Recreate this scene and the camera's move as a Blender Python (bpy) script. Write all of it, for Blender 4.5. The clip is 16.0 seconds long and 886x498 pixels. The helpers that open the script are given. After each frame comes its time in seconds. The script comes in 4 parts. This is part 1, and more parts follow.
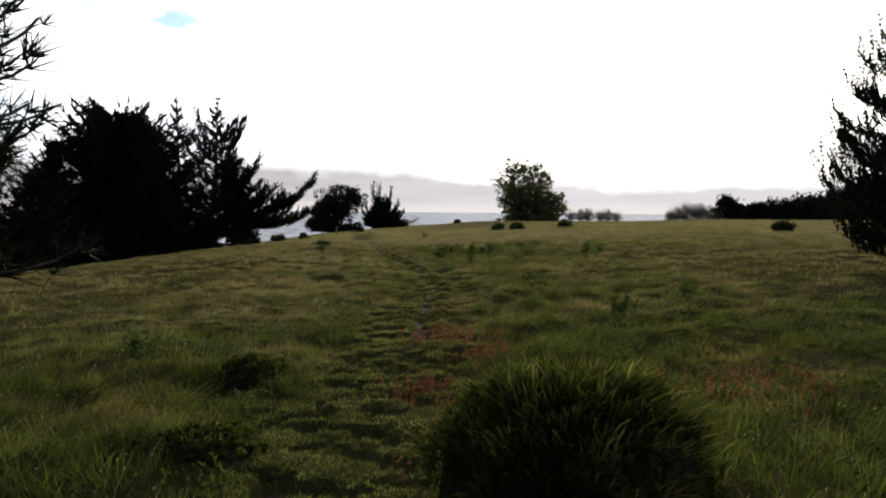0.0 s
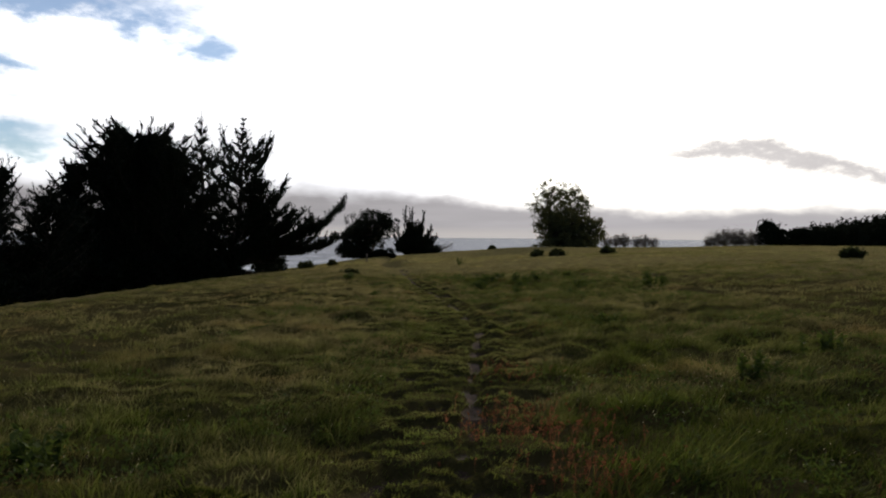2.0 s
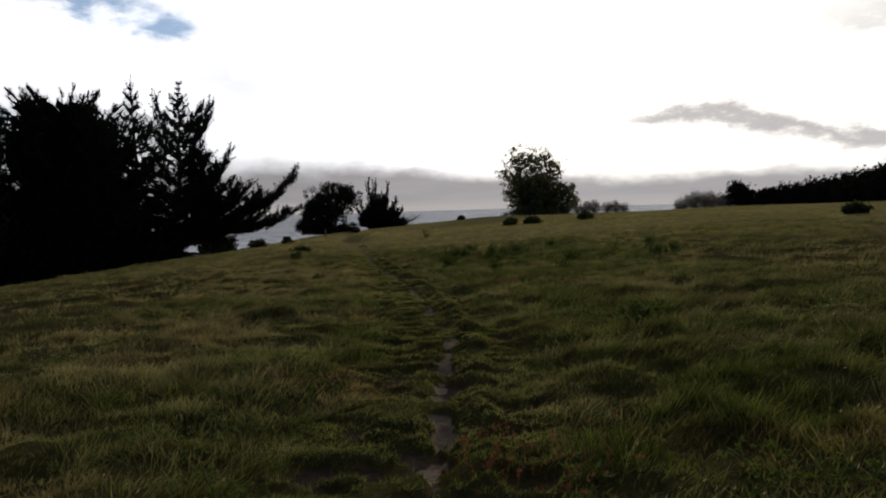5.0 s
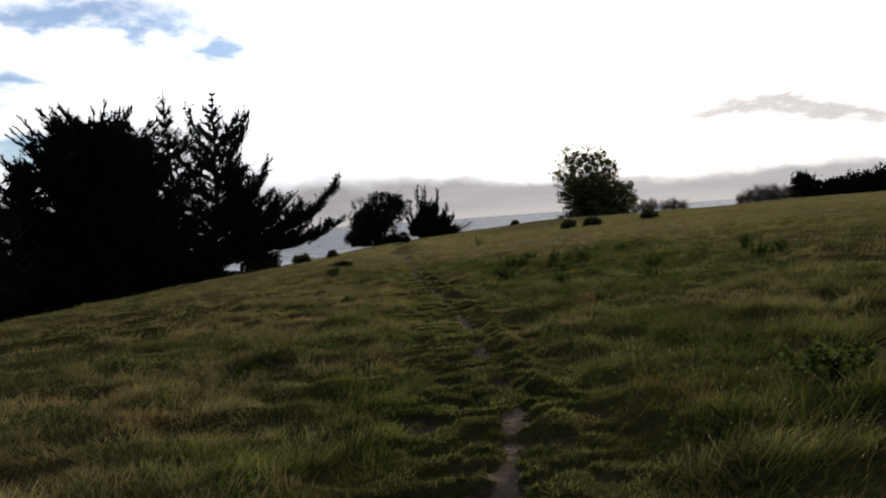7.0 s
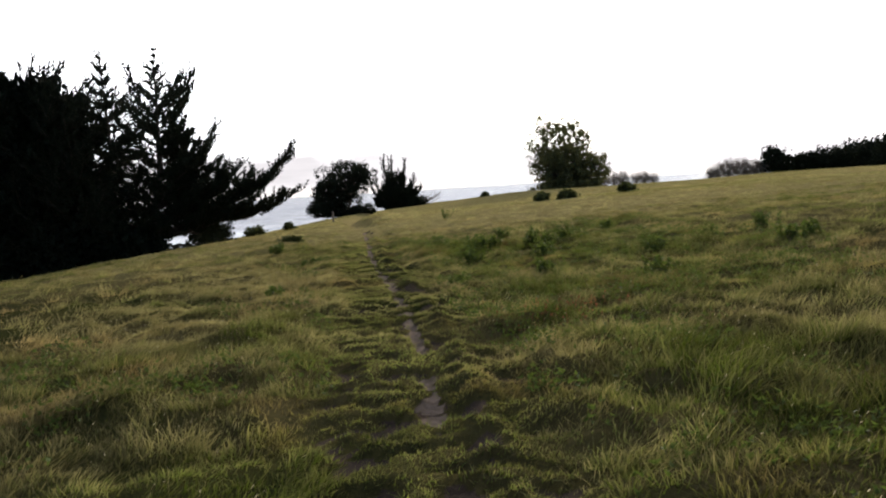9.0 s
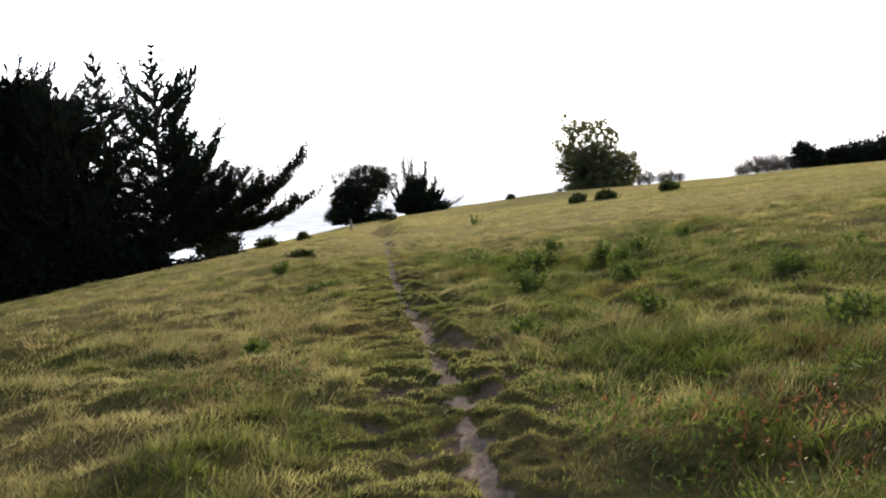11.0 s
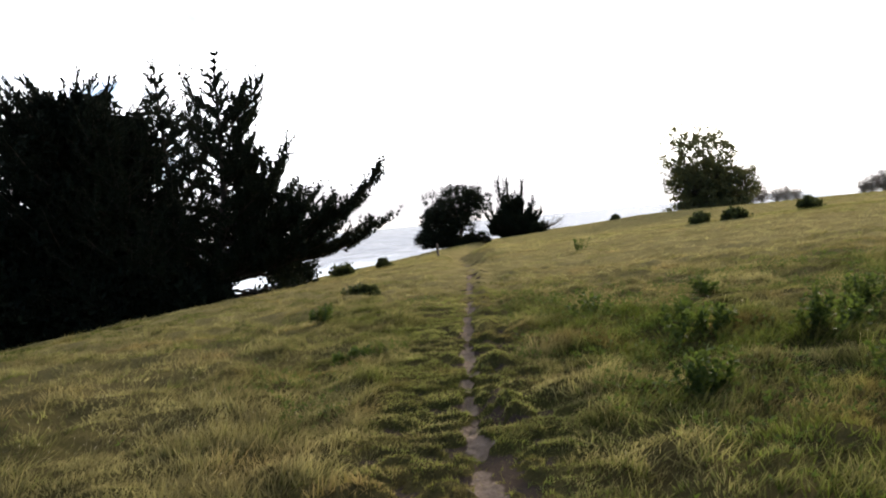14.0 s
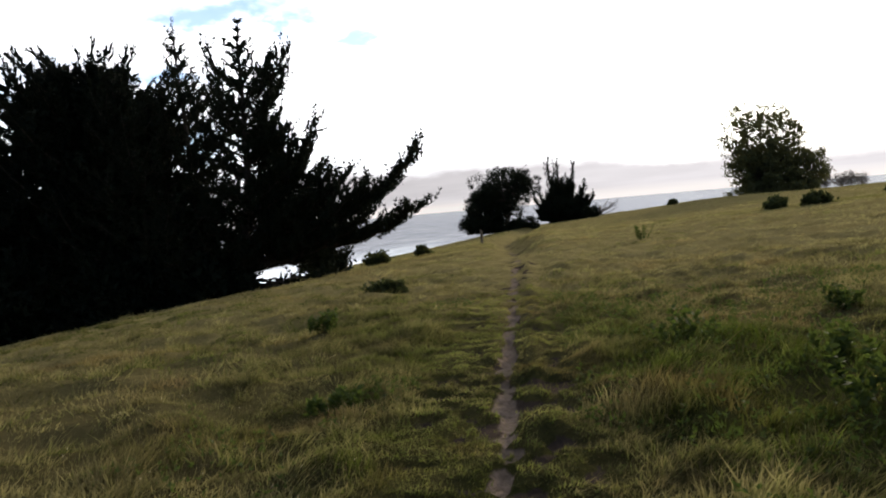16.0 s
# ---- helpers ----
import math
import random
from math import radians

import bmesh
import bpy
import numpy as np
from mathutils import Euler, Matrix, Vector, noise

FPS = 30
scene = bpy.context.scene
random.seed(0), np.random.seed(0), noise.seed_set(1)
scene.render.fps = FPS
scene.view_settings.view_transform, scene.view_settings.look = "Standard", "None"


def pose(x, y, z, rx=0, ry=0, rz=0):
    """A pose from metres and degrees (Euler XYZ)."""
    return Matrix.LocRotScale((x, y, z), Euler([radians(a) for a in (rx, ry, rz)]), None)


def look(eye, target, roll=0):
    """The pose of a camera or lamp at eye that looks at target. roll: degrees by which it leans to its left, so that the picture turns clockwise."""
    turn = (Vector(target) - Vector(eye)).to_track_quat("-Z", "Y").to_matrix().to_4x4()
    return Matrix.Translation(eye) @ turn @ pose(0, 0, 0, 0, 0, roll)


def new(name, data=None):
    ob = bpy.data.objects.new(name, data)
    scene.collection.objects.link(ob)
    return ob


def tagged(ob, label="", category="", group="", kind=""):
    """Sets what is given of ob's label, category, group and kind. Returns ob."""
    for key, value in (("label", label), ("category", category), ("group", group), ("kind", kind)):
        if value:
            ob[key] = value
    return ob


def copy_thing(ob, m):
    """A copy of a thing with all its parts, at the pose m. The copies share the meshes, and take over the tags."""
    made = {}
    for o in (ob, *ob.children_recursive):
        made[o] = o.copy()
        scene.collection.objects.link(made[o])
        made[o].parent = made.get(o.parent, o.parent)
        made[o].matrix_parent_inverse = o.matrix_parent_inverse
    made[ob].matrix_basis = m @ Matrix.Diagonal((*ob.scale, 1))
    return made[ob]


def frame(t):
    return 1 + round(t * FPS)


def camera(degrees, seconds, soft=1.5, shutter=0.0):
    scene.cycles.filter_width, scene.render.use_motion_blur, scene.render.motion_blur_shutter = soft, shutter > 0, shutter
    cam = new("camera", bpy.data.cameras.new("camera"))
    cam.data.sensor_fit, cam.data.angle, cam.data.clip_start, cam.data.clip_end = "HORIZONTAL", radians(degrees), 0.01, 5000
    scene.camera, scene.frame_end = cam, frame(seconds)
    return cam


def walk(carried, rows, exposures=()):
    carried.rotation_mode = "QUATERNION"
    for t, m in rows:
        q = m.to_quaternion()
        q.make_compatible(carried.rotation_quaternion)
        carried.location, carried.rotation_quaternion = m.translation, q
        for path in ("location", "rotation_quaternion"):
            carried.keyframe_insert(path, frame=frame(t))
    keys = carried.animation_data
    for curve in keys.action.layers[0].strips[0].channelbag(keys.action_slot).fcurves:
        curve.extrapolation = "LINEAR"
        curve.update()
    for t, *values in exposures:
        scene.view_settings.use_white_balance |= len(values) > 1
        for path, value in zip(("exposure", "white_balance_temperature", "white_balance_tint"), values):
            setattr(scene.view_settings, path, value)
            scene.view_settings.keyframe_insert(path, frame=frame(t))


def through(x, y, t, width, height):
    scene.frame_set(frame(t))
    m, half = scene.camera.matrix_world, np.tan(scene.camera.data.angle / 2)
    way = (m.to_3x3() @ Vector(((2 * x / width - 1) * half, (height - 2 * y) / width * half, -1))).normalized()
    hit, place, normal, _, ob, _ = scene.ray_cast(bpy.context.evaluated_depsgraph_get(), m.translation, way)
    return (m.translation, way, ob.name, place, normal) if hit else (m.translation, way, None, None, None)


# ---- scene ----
cam = camera(58.5, 16.0, 2.0)
PATH = [
    (0, (-0.266, -0.787, 1.728), (-0.232, 1.21, 1.627), 0.5),
    (0.5, (-0.278, 0.151, 1.727), (-0.276, 2.151, 1.679), 0.8),
    (1, (-0.36, 1.023, 1.727), (-0.441, 3.018, 1.604), 0.3),
    (1.5, (-0.447, 1.898, 1.723), (-0.554, 3.893, 1.64), -1.5),
    (2, (-0.524, 2.765, 1.714), (-0.571, 4.764, 1.677), 0.5),
    (2.5, (-0.565, 3.607, 1.695), (-0.554, 5.606, 1.767), -1.8),
    (3, (-0.584, 4.441, 1.665), (-0.428, 6.434, 1.596), -3.7),
    (3.5, (-0.631, 5.308, 1.615), (-0.531, 7.304, 1.539), -2.4),
    (5.8, (-0.288, 9.439, 1.448), (-0.264, 11.435, 1.331), -1.6),
    (6, (-0.288, 9.81, 1.442), (-0.261, 11.807, 1.338), -1.8),
    (6.5, (-0.295, 10.729, 1.425), (-0.327, 12.728, 1.419), -2.8),
    (7, (-0.303, 11.542, 1.414), (-0.409, 13.538, 1.332), -4.1),
    (7.5, (-0.298, 12.381, 1.383), (-0.309, 14.378, 1.266), -4.0),
    (8, (-0.255, 13.194, 1.35), (-0.263, 15.189, 1.201), -4.6),
    (8.5, (-0.171, 14.084, 1.358), (-0.147, 16.08, 1.226), -2.2),
    (8.7, (-0.162, 14.487, 1.371), (-0.175, 16.481, 1.227), -2.8),
    (10.8, (-0.647, 18.953, 1.417), (-0.7, 20.943, 1.23), -5.3),
    (11, (-0.655, 19.344, 1.401), (-0.74, 21.337, 1.253), -4.7),
    (11.5, (-0.657, 20.299, 1.391), (-0.736, 22.288, 1.198), -2.7),
    (12, (-0.668, 21.323, 1.36), (-0.752, 23.312, 1.168), -3.4),
    (12.5, (-0.763, 22.288, 1.359), (-0.915, 24.276, 1.211), -3.6),
    (13, (-0.791, 23.223, 1.357), (-1.076, 25.201, 1.266), -4.0),
    (13.5, (-0.832, 24.108, 1.377), (-1.087, 26.087, 1.235), -2.9),
    (14, (-0.859, 25.024, 1.322), (-1.184, 26.996, 1.25), -5.2),
    (14.5, (-0.948, 25.929, 1.326), (-1.218, 27.908, 1.224), -4.4),
    (15, (-1.042, 26.789, 1.298), (-1.396, 28.757, 1.262), -5.8),
    (15.5, (-1.175, 27.644, 1.276), (-1.539, 29.605, 1.118), -3.4),
    (16, (-1.243, 28.502, 1.277), (-1.689, 30.449, 1.177), -5.0),
]
EXPOSURES = [(0, -0.43), (1, -0.92), (1.5, -1.02), (2, -1.12), (2.5, -1.25), (3, -1.72), (3.5, -1.85), (6, -0.85), (6.5, -0.7), (7, -1.0), (7.5, -1.05), (8, -0.7), (8.5, -0.2), (11, 0.85), (11.5, 0.9), (12, 1.2), (12.5, 1.45), (13.5, 0.74), (14.5, 0.3), (15.5, -0.3), (16, -0.22)]
walk(cam, [(t, look(eye, target, roll)) for t, eye, target, roll in PATH], EXPOSURES)


# ---- light ----
SUN_AZ, SUN_EL = radians(19.0), radians(13.5)
SUN_DIR = Vector((math.sin(SUN_AZ) * math.cos(SUN_EL), math.cos(SUN_AZ) * math.cos(SUN_EL), math.sin(SUN_EL)))


class Nodes:
    """A short way to write node trees."""

    def __init__(self, tree):
        self.tree, self.nodes, self.links = tree, tree.nodes, tree.links
        self.nodes.clear()

    def add(self, kind, **values):
        n = self.nodes.new(kind)
        for key, value in values.items():
            setattr(n, key, value)
        return n

    def put(self, socket, value):
        if isinstance(value, bpy.types.NodeSocket):
            self.links.new(value, socket)
        elif isinstance(value, (int, float)) or not isinstance(value, tuple):
            socket.default_value = value
        elif len(value) == 3 and socket.type == "RGBA":
            socket.default_value = (*value, 1.0)
        else:
            socket.default_value = value

    def math(self, op, a, b=0.0, clamp=False):
        n = self.add("ShaderNodeMath", operation=op, use_clamp=clamp)
        self.put(n.inputs[0], a)
        self.put(n.inputs[1], b)
        return n.outputs[0]

    def ramp(self, value, lo, hi, a=0.0, b=1.0, smooth=True):
        n = self.add("ShaderNodeMapRange", interpolation_type="SMOOTHSTEP" if smooth else "LINEAR")
        for i, v in enumerate((value, lo, hi, a, b)):
            self.put(n.inputs[i], v)
        return n.outputs[0]

    def mix(self, f, a, b, blend="MIX"):
        n = self.add("ShaderNodeMix", data_type="RGBA", blend_type=blend)
        self.put(n.inputs[0], f)
        self.put(n.inputs[6], a)
        self.put(n.inputs[7], b)
        return n.outputs[2]

    def noise(self, vector, scale, detail=3.0, rough=0.55, out=0):
        n = self.add("ShaderNodeTexNoise")
        self.put(n.inputs["Vector"], vector)
        n.inputs["Scale"].default_value, n.inputs["Detail"].default_value, n.inputs["Roughness"].default_value = scale, detail, rough
        return n.outputs[out]

    def dot(self, a, b):
        n = self.add("ShaderNodeVectorMath", operation="DOT_PRODUCT")
        self.put(n.inputs[0], a)
        self.put(n.inputs[1], b)
        return n.outputs["Value"]

    def scaled(self, v, s):
        n = self.add("ShaderNodeVectorMath", operation="MULTIPLY")
        self.put(n.inputs[0], v)
        self.put(n.inputs[1], s)
        return n.outputs[0]


def make_world():
    world = bpy.data.worlds.new("evening_sky")
    scene.world = world
    world.use_nodes = True
    n = Nodes(world.node_tree)
    way = n.add("ShaderNodeTexCoord").outputs["Generated"]
    sky = n.add("ShaderNodeTexSky", sky_type="NISHITA", sun_disc=False, sun_elevation=SUN_EL, sun_rotation=SUN_AZ, altitude=40.0, air_density=1.0, dust_density=0.6, ozone_density=1.6)
    sep = n.add("ShaderNodeSeparateXYZ")
    n.put(sep.inputs[0], way)
    x, y, z = sep.outputs
    near = n.dot(way, tuple(SUN_DIR))
    clear = n.mix(1.0, sky.outputs[0], (0.175, 0.205, 0.26), "MULTIPLY")
    turn = n.math("MULTIPLY", n.math("ARCTAN2", x, y), 180.0 / math.pi)
    rise = n.math("MULTIPLY", n.math("ARCSINE", z), 180.0 / math.pi)
    wisp = n.math("SUBTRACT", n.noise(n.scaled(way, (1.0, 1.0, 2.2)), 11.0, 7.0, 0.62), 0.5)
    drift = n.math("SUBTRACT", n.noise(n.scaled(way, (1.0, 1.0, 2.6)), 4.6, 5.0, 0.58), 0.5)

    def puff_at(az, el, wide, high):
        u = n.math("DIVIDE", n.math("ADD", n.math("SUBTRACT", turn, az), n.math("MULTIPLY", drift, 7.0)), wide)
        v = n.math("DIVIDE", n.math("ADD", n.math("SUBTRACT", rise, el), n.math("ADD", n.math("MULTIPLY", wisp, 4.0), n.math("MULTIPLY", drift, 1.5))), high)
        return n.math("POWER", 2.718, n.math("MULTIPLY", -1.0, n.math("ADD", n.math("MULTIPLY", u, u), n.math("MULTIPLY", v, v))))

    # thin high cloud, brighter towards the sun, torn open in the north-west and behind
    streak = n.noise(n.scaled(way, (1.0, 1.0, 2.9)), 3.3, 7.0, 0.62)
    opening = n.math("ADD", streak, n.ramp(near, 0.55, 0.78, -0.06, 0.30, False))
    cover = n.ramp(opening, 0.36, 0.52)
    gap = 0.0
    for az, el, wide, high in ((-26.0, 14.4, 8.0, 1.4), (-17.8, 12.9, 1.5, 1.1), (-30.5, 10.4, 3.6, 0.9), (-32.0, 6.0, 5.5, 1.1), (19.5, 17.2, 3.8, 0.6), (-33.0, 18.0, 9.0, 1.6)):
        gap = n.math("MAXIMUM", gap, puff_at(az, el, wide, high))
    fray = n.math("SUBTRACT", n.noise(n.scaled(way, (1.0, 1.0, 2.4)), 30.0, 6.0, 0.65), 0.5)
    torn = n.math("ADD", n.math("MULTIPLY", gap, 1.5), n.math("ADD", n.math("MULTIPLY", wisp, 1.6), n.math("MULTIPLY", fray, 1.5)))
    cover = n.math("MULTIPLY", cover, n.ramp(torn, 0.15, 1.5, 1.0, 0.10))
    glow = n.math("ADD", n.ramp(near, 0.10, 0.72, 0.0, 2.5), n.ramp(near, 0.84, 0.975, 0.0, 1.8))
    billow = n.math("ADD", n.math("MULTIPLY", wisp, 0.9), n.math("MULTIPLY", drift, 1.1))
    veil = n.math("MULTIPLY", n.math("ADD", 0.36, glow), n.ramp(billow, -0.25, 0.2, 0.90, 1.22))
    veil_colour = n.mix(1.0, (0.96, 0.965, 1.0), veil, "MULTIPLY")
    warm = n.ramp(near, 0.88, 0.99)
    veil_colour = n.mix(warm, veil_colour, n.mix(1.0, (1.0, 0.955, 0.87), veil, "MULTIPLY"))
    above = n.mix(cover, clear, veil_colour)
    # a long grey cloud in the north-east that sinks to the right, and loose grey cloud over it
    line = n.math("SUBTRACT", 5.75, n.math("MULTIPLY", 0.24, n.math("MAXIMUM", 0.0, n.math("SUBTRACT", turn, 20.5))))
    off = n.math("SUBTRACT", n.math("SUBTRACT", rise, line), n.math("MULTIPLY", drift, 1.4))
    thick = n.ramp(turn, 12.0, 22.0, 0.25, 0.95)
    off = n.math("DIVIDE", off, thick)
    belly = n.math("MULTIPLY", n.ramp(n.math("ABSOLUTE", n.math("ADD", off, n.math("ADD", n.math("MULTIPLY", wisp, 3.6), n.math("MULTIPLY", fray, 2.2)))), 0.0, 1.8, 1.0, 0.0), n.math("MULTIPLY", n.ramp(turn, 11.0, 16.0), n.ramp(turn, 40.0, 55.0, 1.0, 0.0)))
    above = n.mix(n.math("MULTIPLY", belly, 0.92), above, (1.16, 1.10, 1.12))
    loose = n.math("MULTIPLY", n.ramp(n.math("ADD", turn, n.math("MULTIPLY", drift, 22.0)), 17.0, 33.0), n.ramp(rise, 6.4, 10.0))
    loose = n.math("MULTIPLY", loose, n.ramp(n.math("ADD", wisp, drift), -0.18, 0.12))
    loose = n.math("MULTIPLY", loose, n.ramp(turn, 45.0, 70.0, 1.0, 0.0))
    above = n.mix(n.math("MULTIPLY", loose, 0.8), above, (1.40, 1.36, 1.38))
    # a bank of grey cloud along the horizon, lower under the sun
    crest = n.math("ADD", n.ramp(turn, -6.0, 8.0, 3.35, 2.35), n.math("ADD", n.math("MULTIPLY", wisp, 2.6), n.math("MULTIPLY", drift, 0.5)))
    bank = n.ramp(n.math("SUBTRACT", rise, crest), -1.1, 0.8, 1.0, 0.0)
    tone = n.math("MULTIPLY", n.noise(n.scaled(way, (1.0, 1.0, 12.0)), 7.0, 6.0), 0.40)
    tone = n.math("ADD", tone, n.ramp(near, 0.80, 0.985, 0.58, 0.82))
    bank_colour = n.mix(1.0, (1.0, 0.955, 0.985), tone, "MULTIPLY")
    low = n.ramp(rise, -0.1, 0.75, 1.0, 0.0)
    bank_colour = n.mix(n.math("MULTIPLY", low, 0.55), bank_colour, (1.35, 1.25, 1.16))
    colour = n.mix(bank, above, bank_colour)
    colour = n.mix(n.ramp(z, -0.03, -0.006, 1.0, 0.0), colour, (0.30, 0.31, 0.34))
    back = n.add("ShaderNodeBackground")
    n.put(back.inputs[0], colour)
    back.inputs[1].default_value = 1.0
    n.links.new(back.outputs[0], n.add("ShaderNodeOutputWorld").inputs[0])


make_world()
sun_data = bpy.data.lights.new("sun", "SUN")
sun_data.energy, sun_data.angle, sun_data.color = 4.8, radians(2.5), (1.0, 0.87, 0.68)
sun = new("sun", sun_data)
sun.matrix_world = look(SUN_DIR * 200, (0, 0, 0))


# ---- materials ----
def material(name):
    m = bpy.data.materials.new(name)
    m.use_nodes = True
    return m, Nodes(m.node_tree)


def finish(n, shader):
    n.links.new(shader, n.add("ShaderNodeOutputMaterial").inputs[0])


def principled(n, colour, rough=0.8, bump=None, strength=0.4, distance=0.02, spec=0.3):
    p = n.add("ShaderNodeBsdfPrincipled")
    n.put(p.inputs["Base Color"], colour)
    n.put(p.inputs["Roughness"], rough)
    p.inputs["Specular IOR Level"].default_value = spec
    if bump is not None:
        b = n.add("ShaderNodeBump")
        b.inputs["Strength"].default_value, b.inputs["Distance"].default_value = strength, distance
        n.put(b.inputs["Height"], bump)
        n.links.new(b.outputs[0], p.inputs["Normal"])
    return p.outputs[0]


def leaf_shader(n, colour, through_colour, share=0.4, rough=0.5, spec=0.25, up=0.0):
    """A thin leaf: it reflects on the lit side and glows through on the other. up: how far a sward shades as one upward surface."""
    d = n.add("ShaderNodeBsdfPrincipled")
    n.put(d.inputs["Base Color"], colour)
    d.inputs["Roughness"].default_value, d.inputs["Specular IOR Level"].default_value = rough, spec
    if up:
        blend = n.add("ShaderNodeMix", data_type="VECTOR")
        blend.inputs[0].default_value = up
        n.links.new(n.add("ShaderNodeNewGeometry").outputs["Normal"], blend.inputs[4])
        blend.inputs[5].default_value = (0.0, 0.0, 1.0)
        n.links.new(blend.outputs[1], d.inputs["Normal"])
    front = d.outputs[0]
    t = n.add("ShaderNodeBsdfTranslucent")
    n.put(t.inputs[0], through_colour)
    m = n.add("ShaderNodeMixShader")
    m.inputs[0].default_value = share
    n.links.new(front, m.inputs[1])
    n.links.new(t.outputs[0], m.inputs[2])
    return m.outputs[0]


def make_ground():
    m, n = material("shaded_meadow_soil")
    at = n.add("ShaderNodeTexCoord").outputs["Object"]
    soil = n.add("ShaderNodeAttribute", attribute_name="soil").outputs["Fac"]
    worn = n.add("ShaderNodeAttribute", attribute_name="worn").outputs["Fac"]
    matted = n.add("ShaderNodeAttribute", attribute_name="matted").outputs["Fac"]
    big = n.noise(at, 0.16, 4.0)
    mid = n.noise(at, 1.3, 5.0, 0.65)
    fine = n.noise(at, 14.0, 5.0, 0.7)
    # Ground under the grass coloured darker to stand for shade between the blades.
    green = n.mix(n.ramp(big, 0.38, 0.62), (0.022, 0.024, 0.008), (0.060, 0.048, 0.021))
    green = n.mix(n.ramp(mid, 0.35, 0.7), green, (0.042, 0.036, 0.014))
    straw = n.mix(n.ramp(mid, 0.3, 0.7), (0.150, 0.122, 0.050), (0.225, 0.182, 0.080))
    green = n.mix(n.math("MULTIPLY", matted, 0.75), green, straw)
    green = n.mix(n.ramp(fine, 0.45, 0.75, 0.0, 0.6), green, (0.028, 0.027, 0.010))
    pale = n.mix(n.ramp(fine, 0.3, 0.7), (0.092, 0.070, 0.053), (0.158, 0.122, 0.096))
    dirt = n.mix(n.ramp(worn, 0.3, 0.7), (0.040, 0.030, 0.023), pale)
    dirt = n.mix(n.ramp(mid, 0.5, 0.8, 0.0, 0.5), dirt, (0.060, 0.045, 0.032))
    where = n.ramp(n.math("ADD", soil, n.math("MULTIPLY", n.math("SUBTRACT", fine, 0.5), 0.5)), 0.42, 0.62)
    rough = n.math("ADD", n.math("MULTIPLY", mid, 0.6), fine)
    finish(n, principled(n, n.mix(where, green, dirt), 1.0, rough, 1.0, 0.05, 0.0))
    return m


def make_grass(name, fresh, dry_lit, through_fresh, through_dry, share=0.45, up=0.6):
    m, n = material(name)
    at = n.add("ShaderNodeTexCoord").outputs["Object"]
    # Dryness with root shade subtracted and tip light added.
    dryness = n.add("ShaderNodeAttribute", attribute_name="dry_lit").outputs["Fac"]
    one = n.add("ShaderNodeNewGeometry").outputs["Random Per Island"]
    f = n.math("ADD", dryness, n.math("MULTIPLY", n.math("SUBTRACT", one, 0.5), 0.22), True)
    shade = n.math("MULTIPLY", n.ramp(n.noise(at, 0.7, 3.0), 0.3, 0.7, 0.75, 1.2), n.ramp(n.noise(at, 2.6, 3.0), 0.32, 0.66, 0.62, 1.25))
    rust = n.ramp(n.noise(at, 0.45, 4.0, 0.6), 0.52, 0.70, 0.0, 0.40)
    colour = n.mix(1.0, n.mix(rust, n.mix(f, fresh, dry_lit), (0.150, 0.085, 0.040)), shade, "MULTIPLY")
    thin = n.mix(1.0, n.mix(rust, n.mix(f, through_fresh, through_dry), (0.230, 0.130, 0.055)), shade, "MULTIPLY")
    finish(n, leaf_shader(n, colour, thin, share, 0.85, 0.02, up))
    return m


def make_foliage(name, dark, light, through, share=0.25):
    m, n = material(name)
    at = n.add("ShaderNodeTexCoord").outputs["Object"]
    one = n.add("ShaderNodeNewGeometry").outputs["Random Per Island"]
    f = n.math("ADD", n.math("MULTIPLY", one, 0.6), n.math("MULTIPLY", n.noise(at, 0.9, 2.0), 0.5))
    finish(n, leaf_shader(n, n.mix(f, dark, light), through, share, 0.75, 0.06))
    return m


def make_bark(name, a, b):
    m, n = material(name)
    at = n.add("ShaderNodeTexCoord").outputs["Object"]
    ridges = n.noise(n.scaled(at, (1.0, 1.0, 0.25)), 16.0, 5.0, 0.7)
    finish(n, principled(n, n.mix(n.ramp(ridges, 0.35, 0.7), a, b), 0.92, ridges, 0.9, 0.03, 0.15))
    return m


def make_water():
    m, n = material("sea_water")
    at = n.add("ShaderNodeTexCoord").outputs["Object"]
    waves = n.noise(n.scaled(at, (1.0, 0.35, 1.0)), 0.05, 8.0, 0.7)
    band = n.noise(n.scaled(at, (0.3, 1.0, 1.0)), 0.004, 4.0)
    colour = n.mix(band, (0.12, 0.15, 0.19), (0.17, 0.20, 0.23))
    body = principled(n, colour, 0.6, waves, 0.25, 3.0, 0.0)
    shine = n.add("ShaderNodeBsdfGlossy")
    shine.inputs[0].default_value = (0.92, 0.96, 1.0, 1.0)
    n.put(shine.inputs[1], n.ramp(band, 0.3, 0.7, 0.03, 0.06))
    both = n.add("ShaderNodeMixShader")
    n.put(both.inputs[0], n.ramp(waves, 0.3, 0.7, 0.50, 0.70))
    n.links.new(body, both.inputs[1])
    n.links.new(shine.outputs[0], both.inputs[2])
    finish(n, both.outputs[0])
    return m


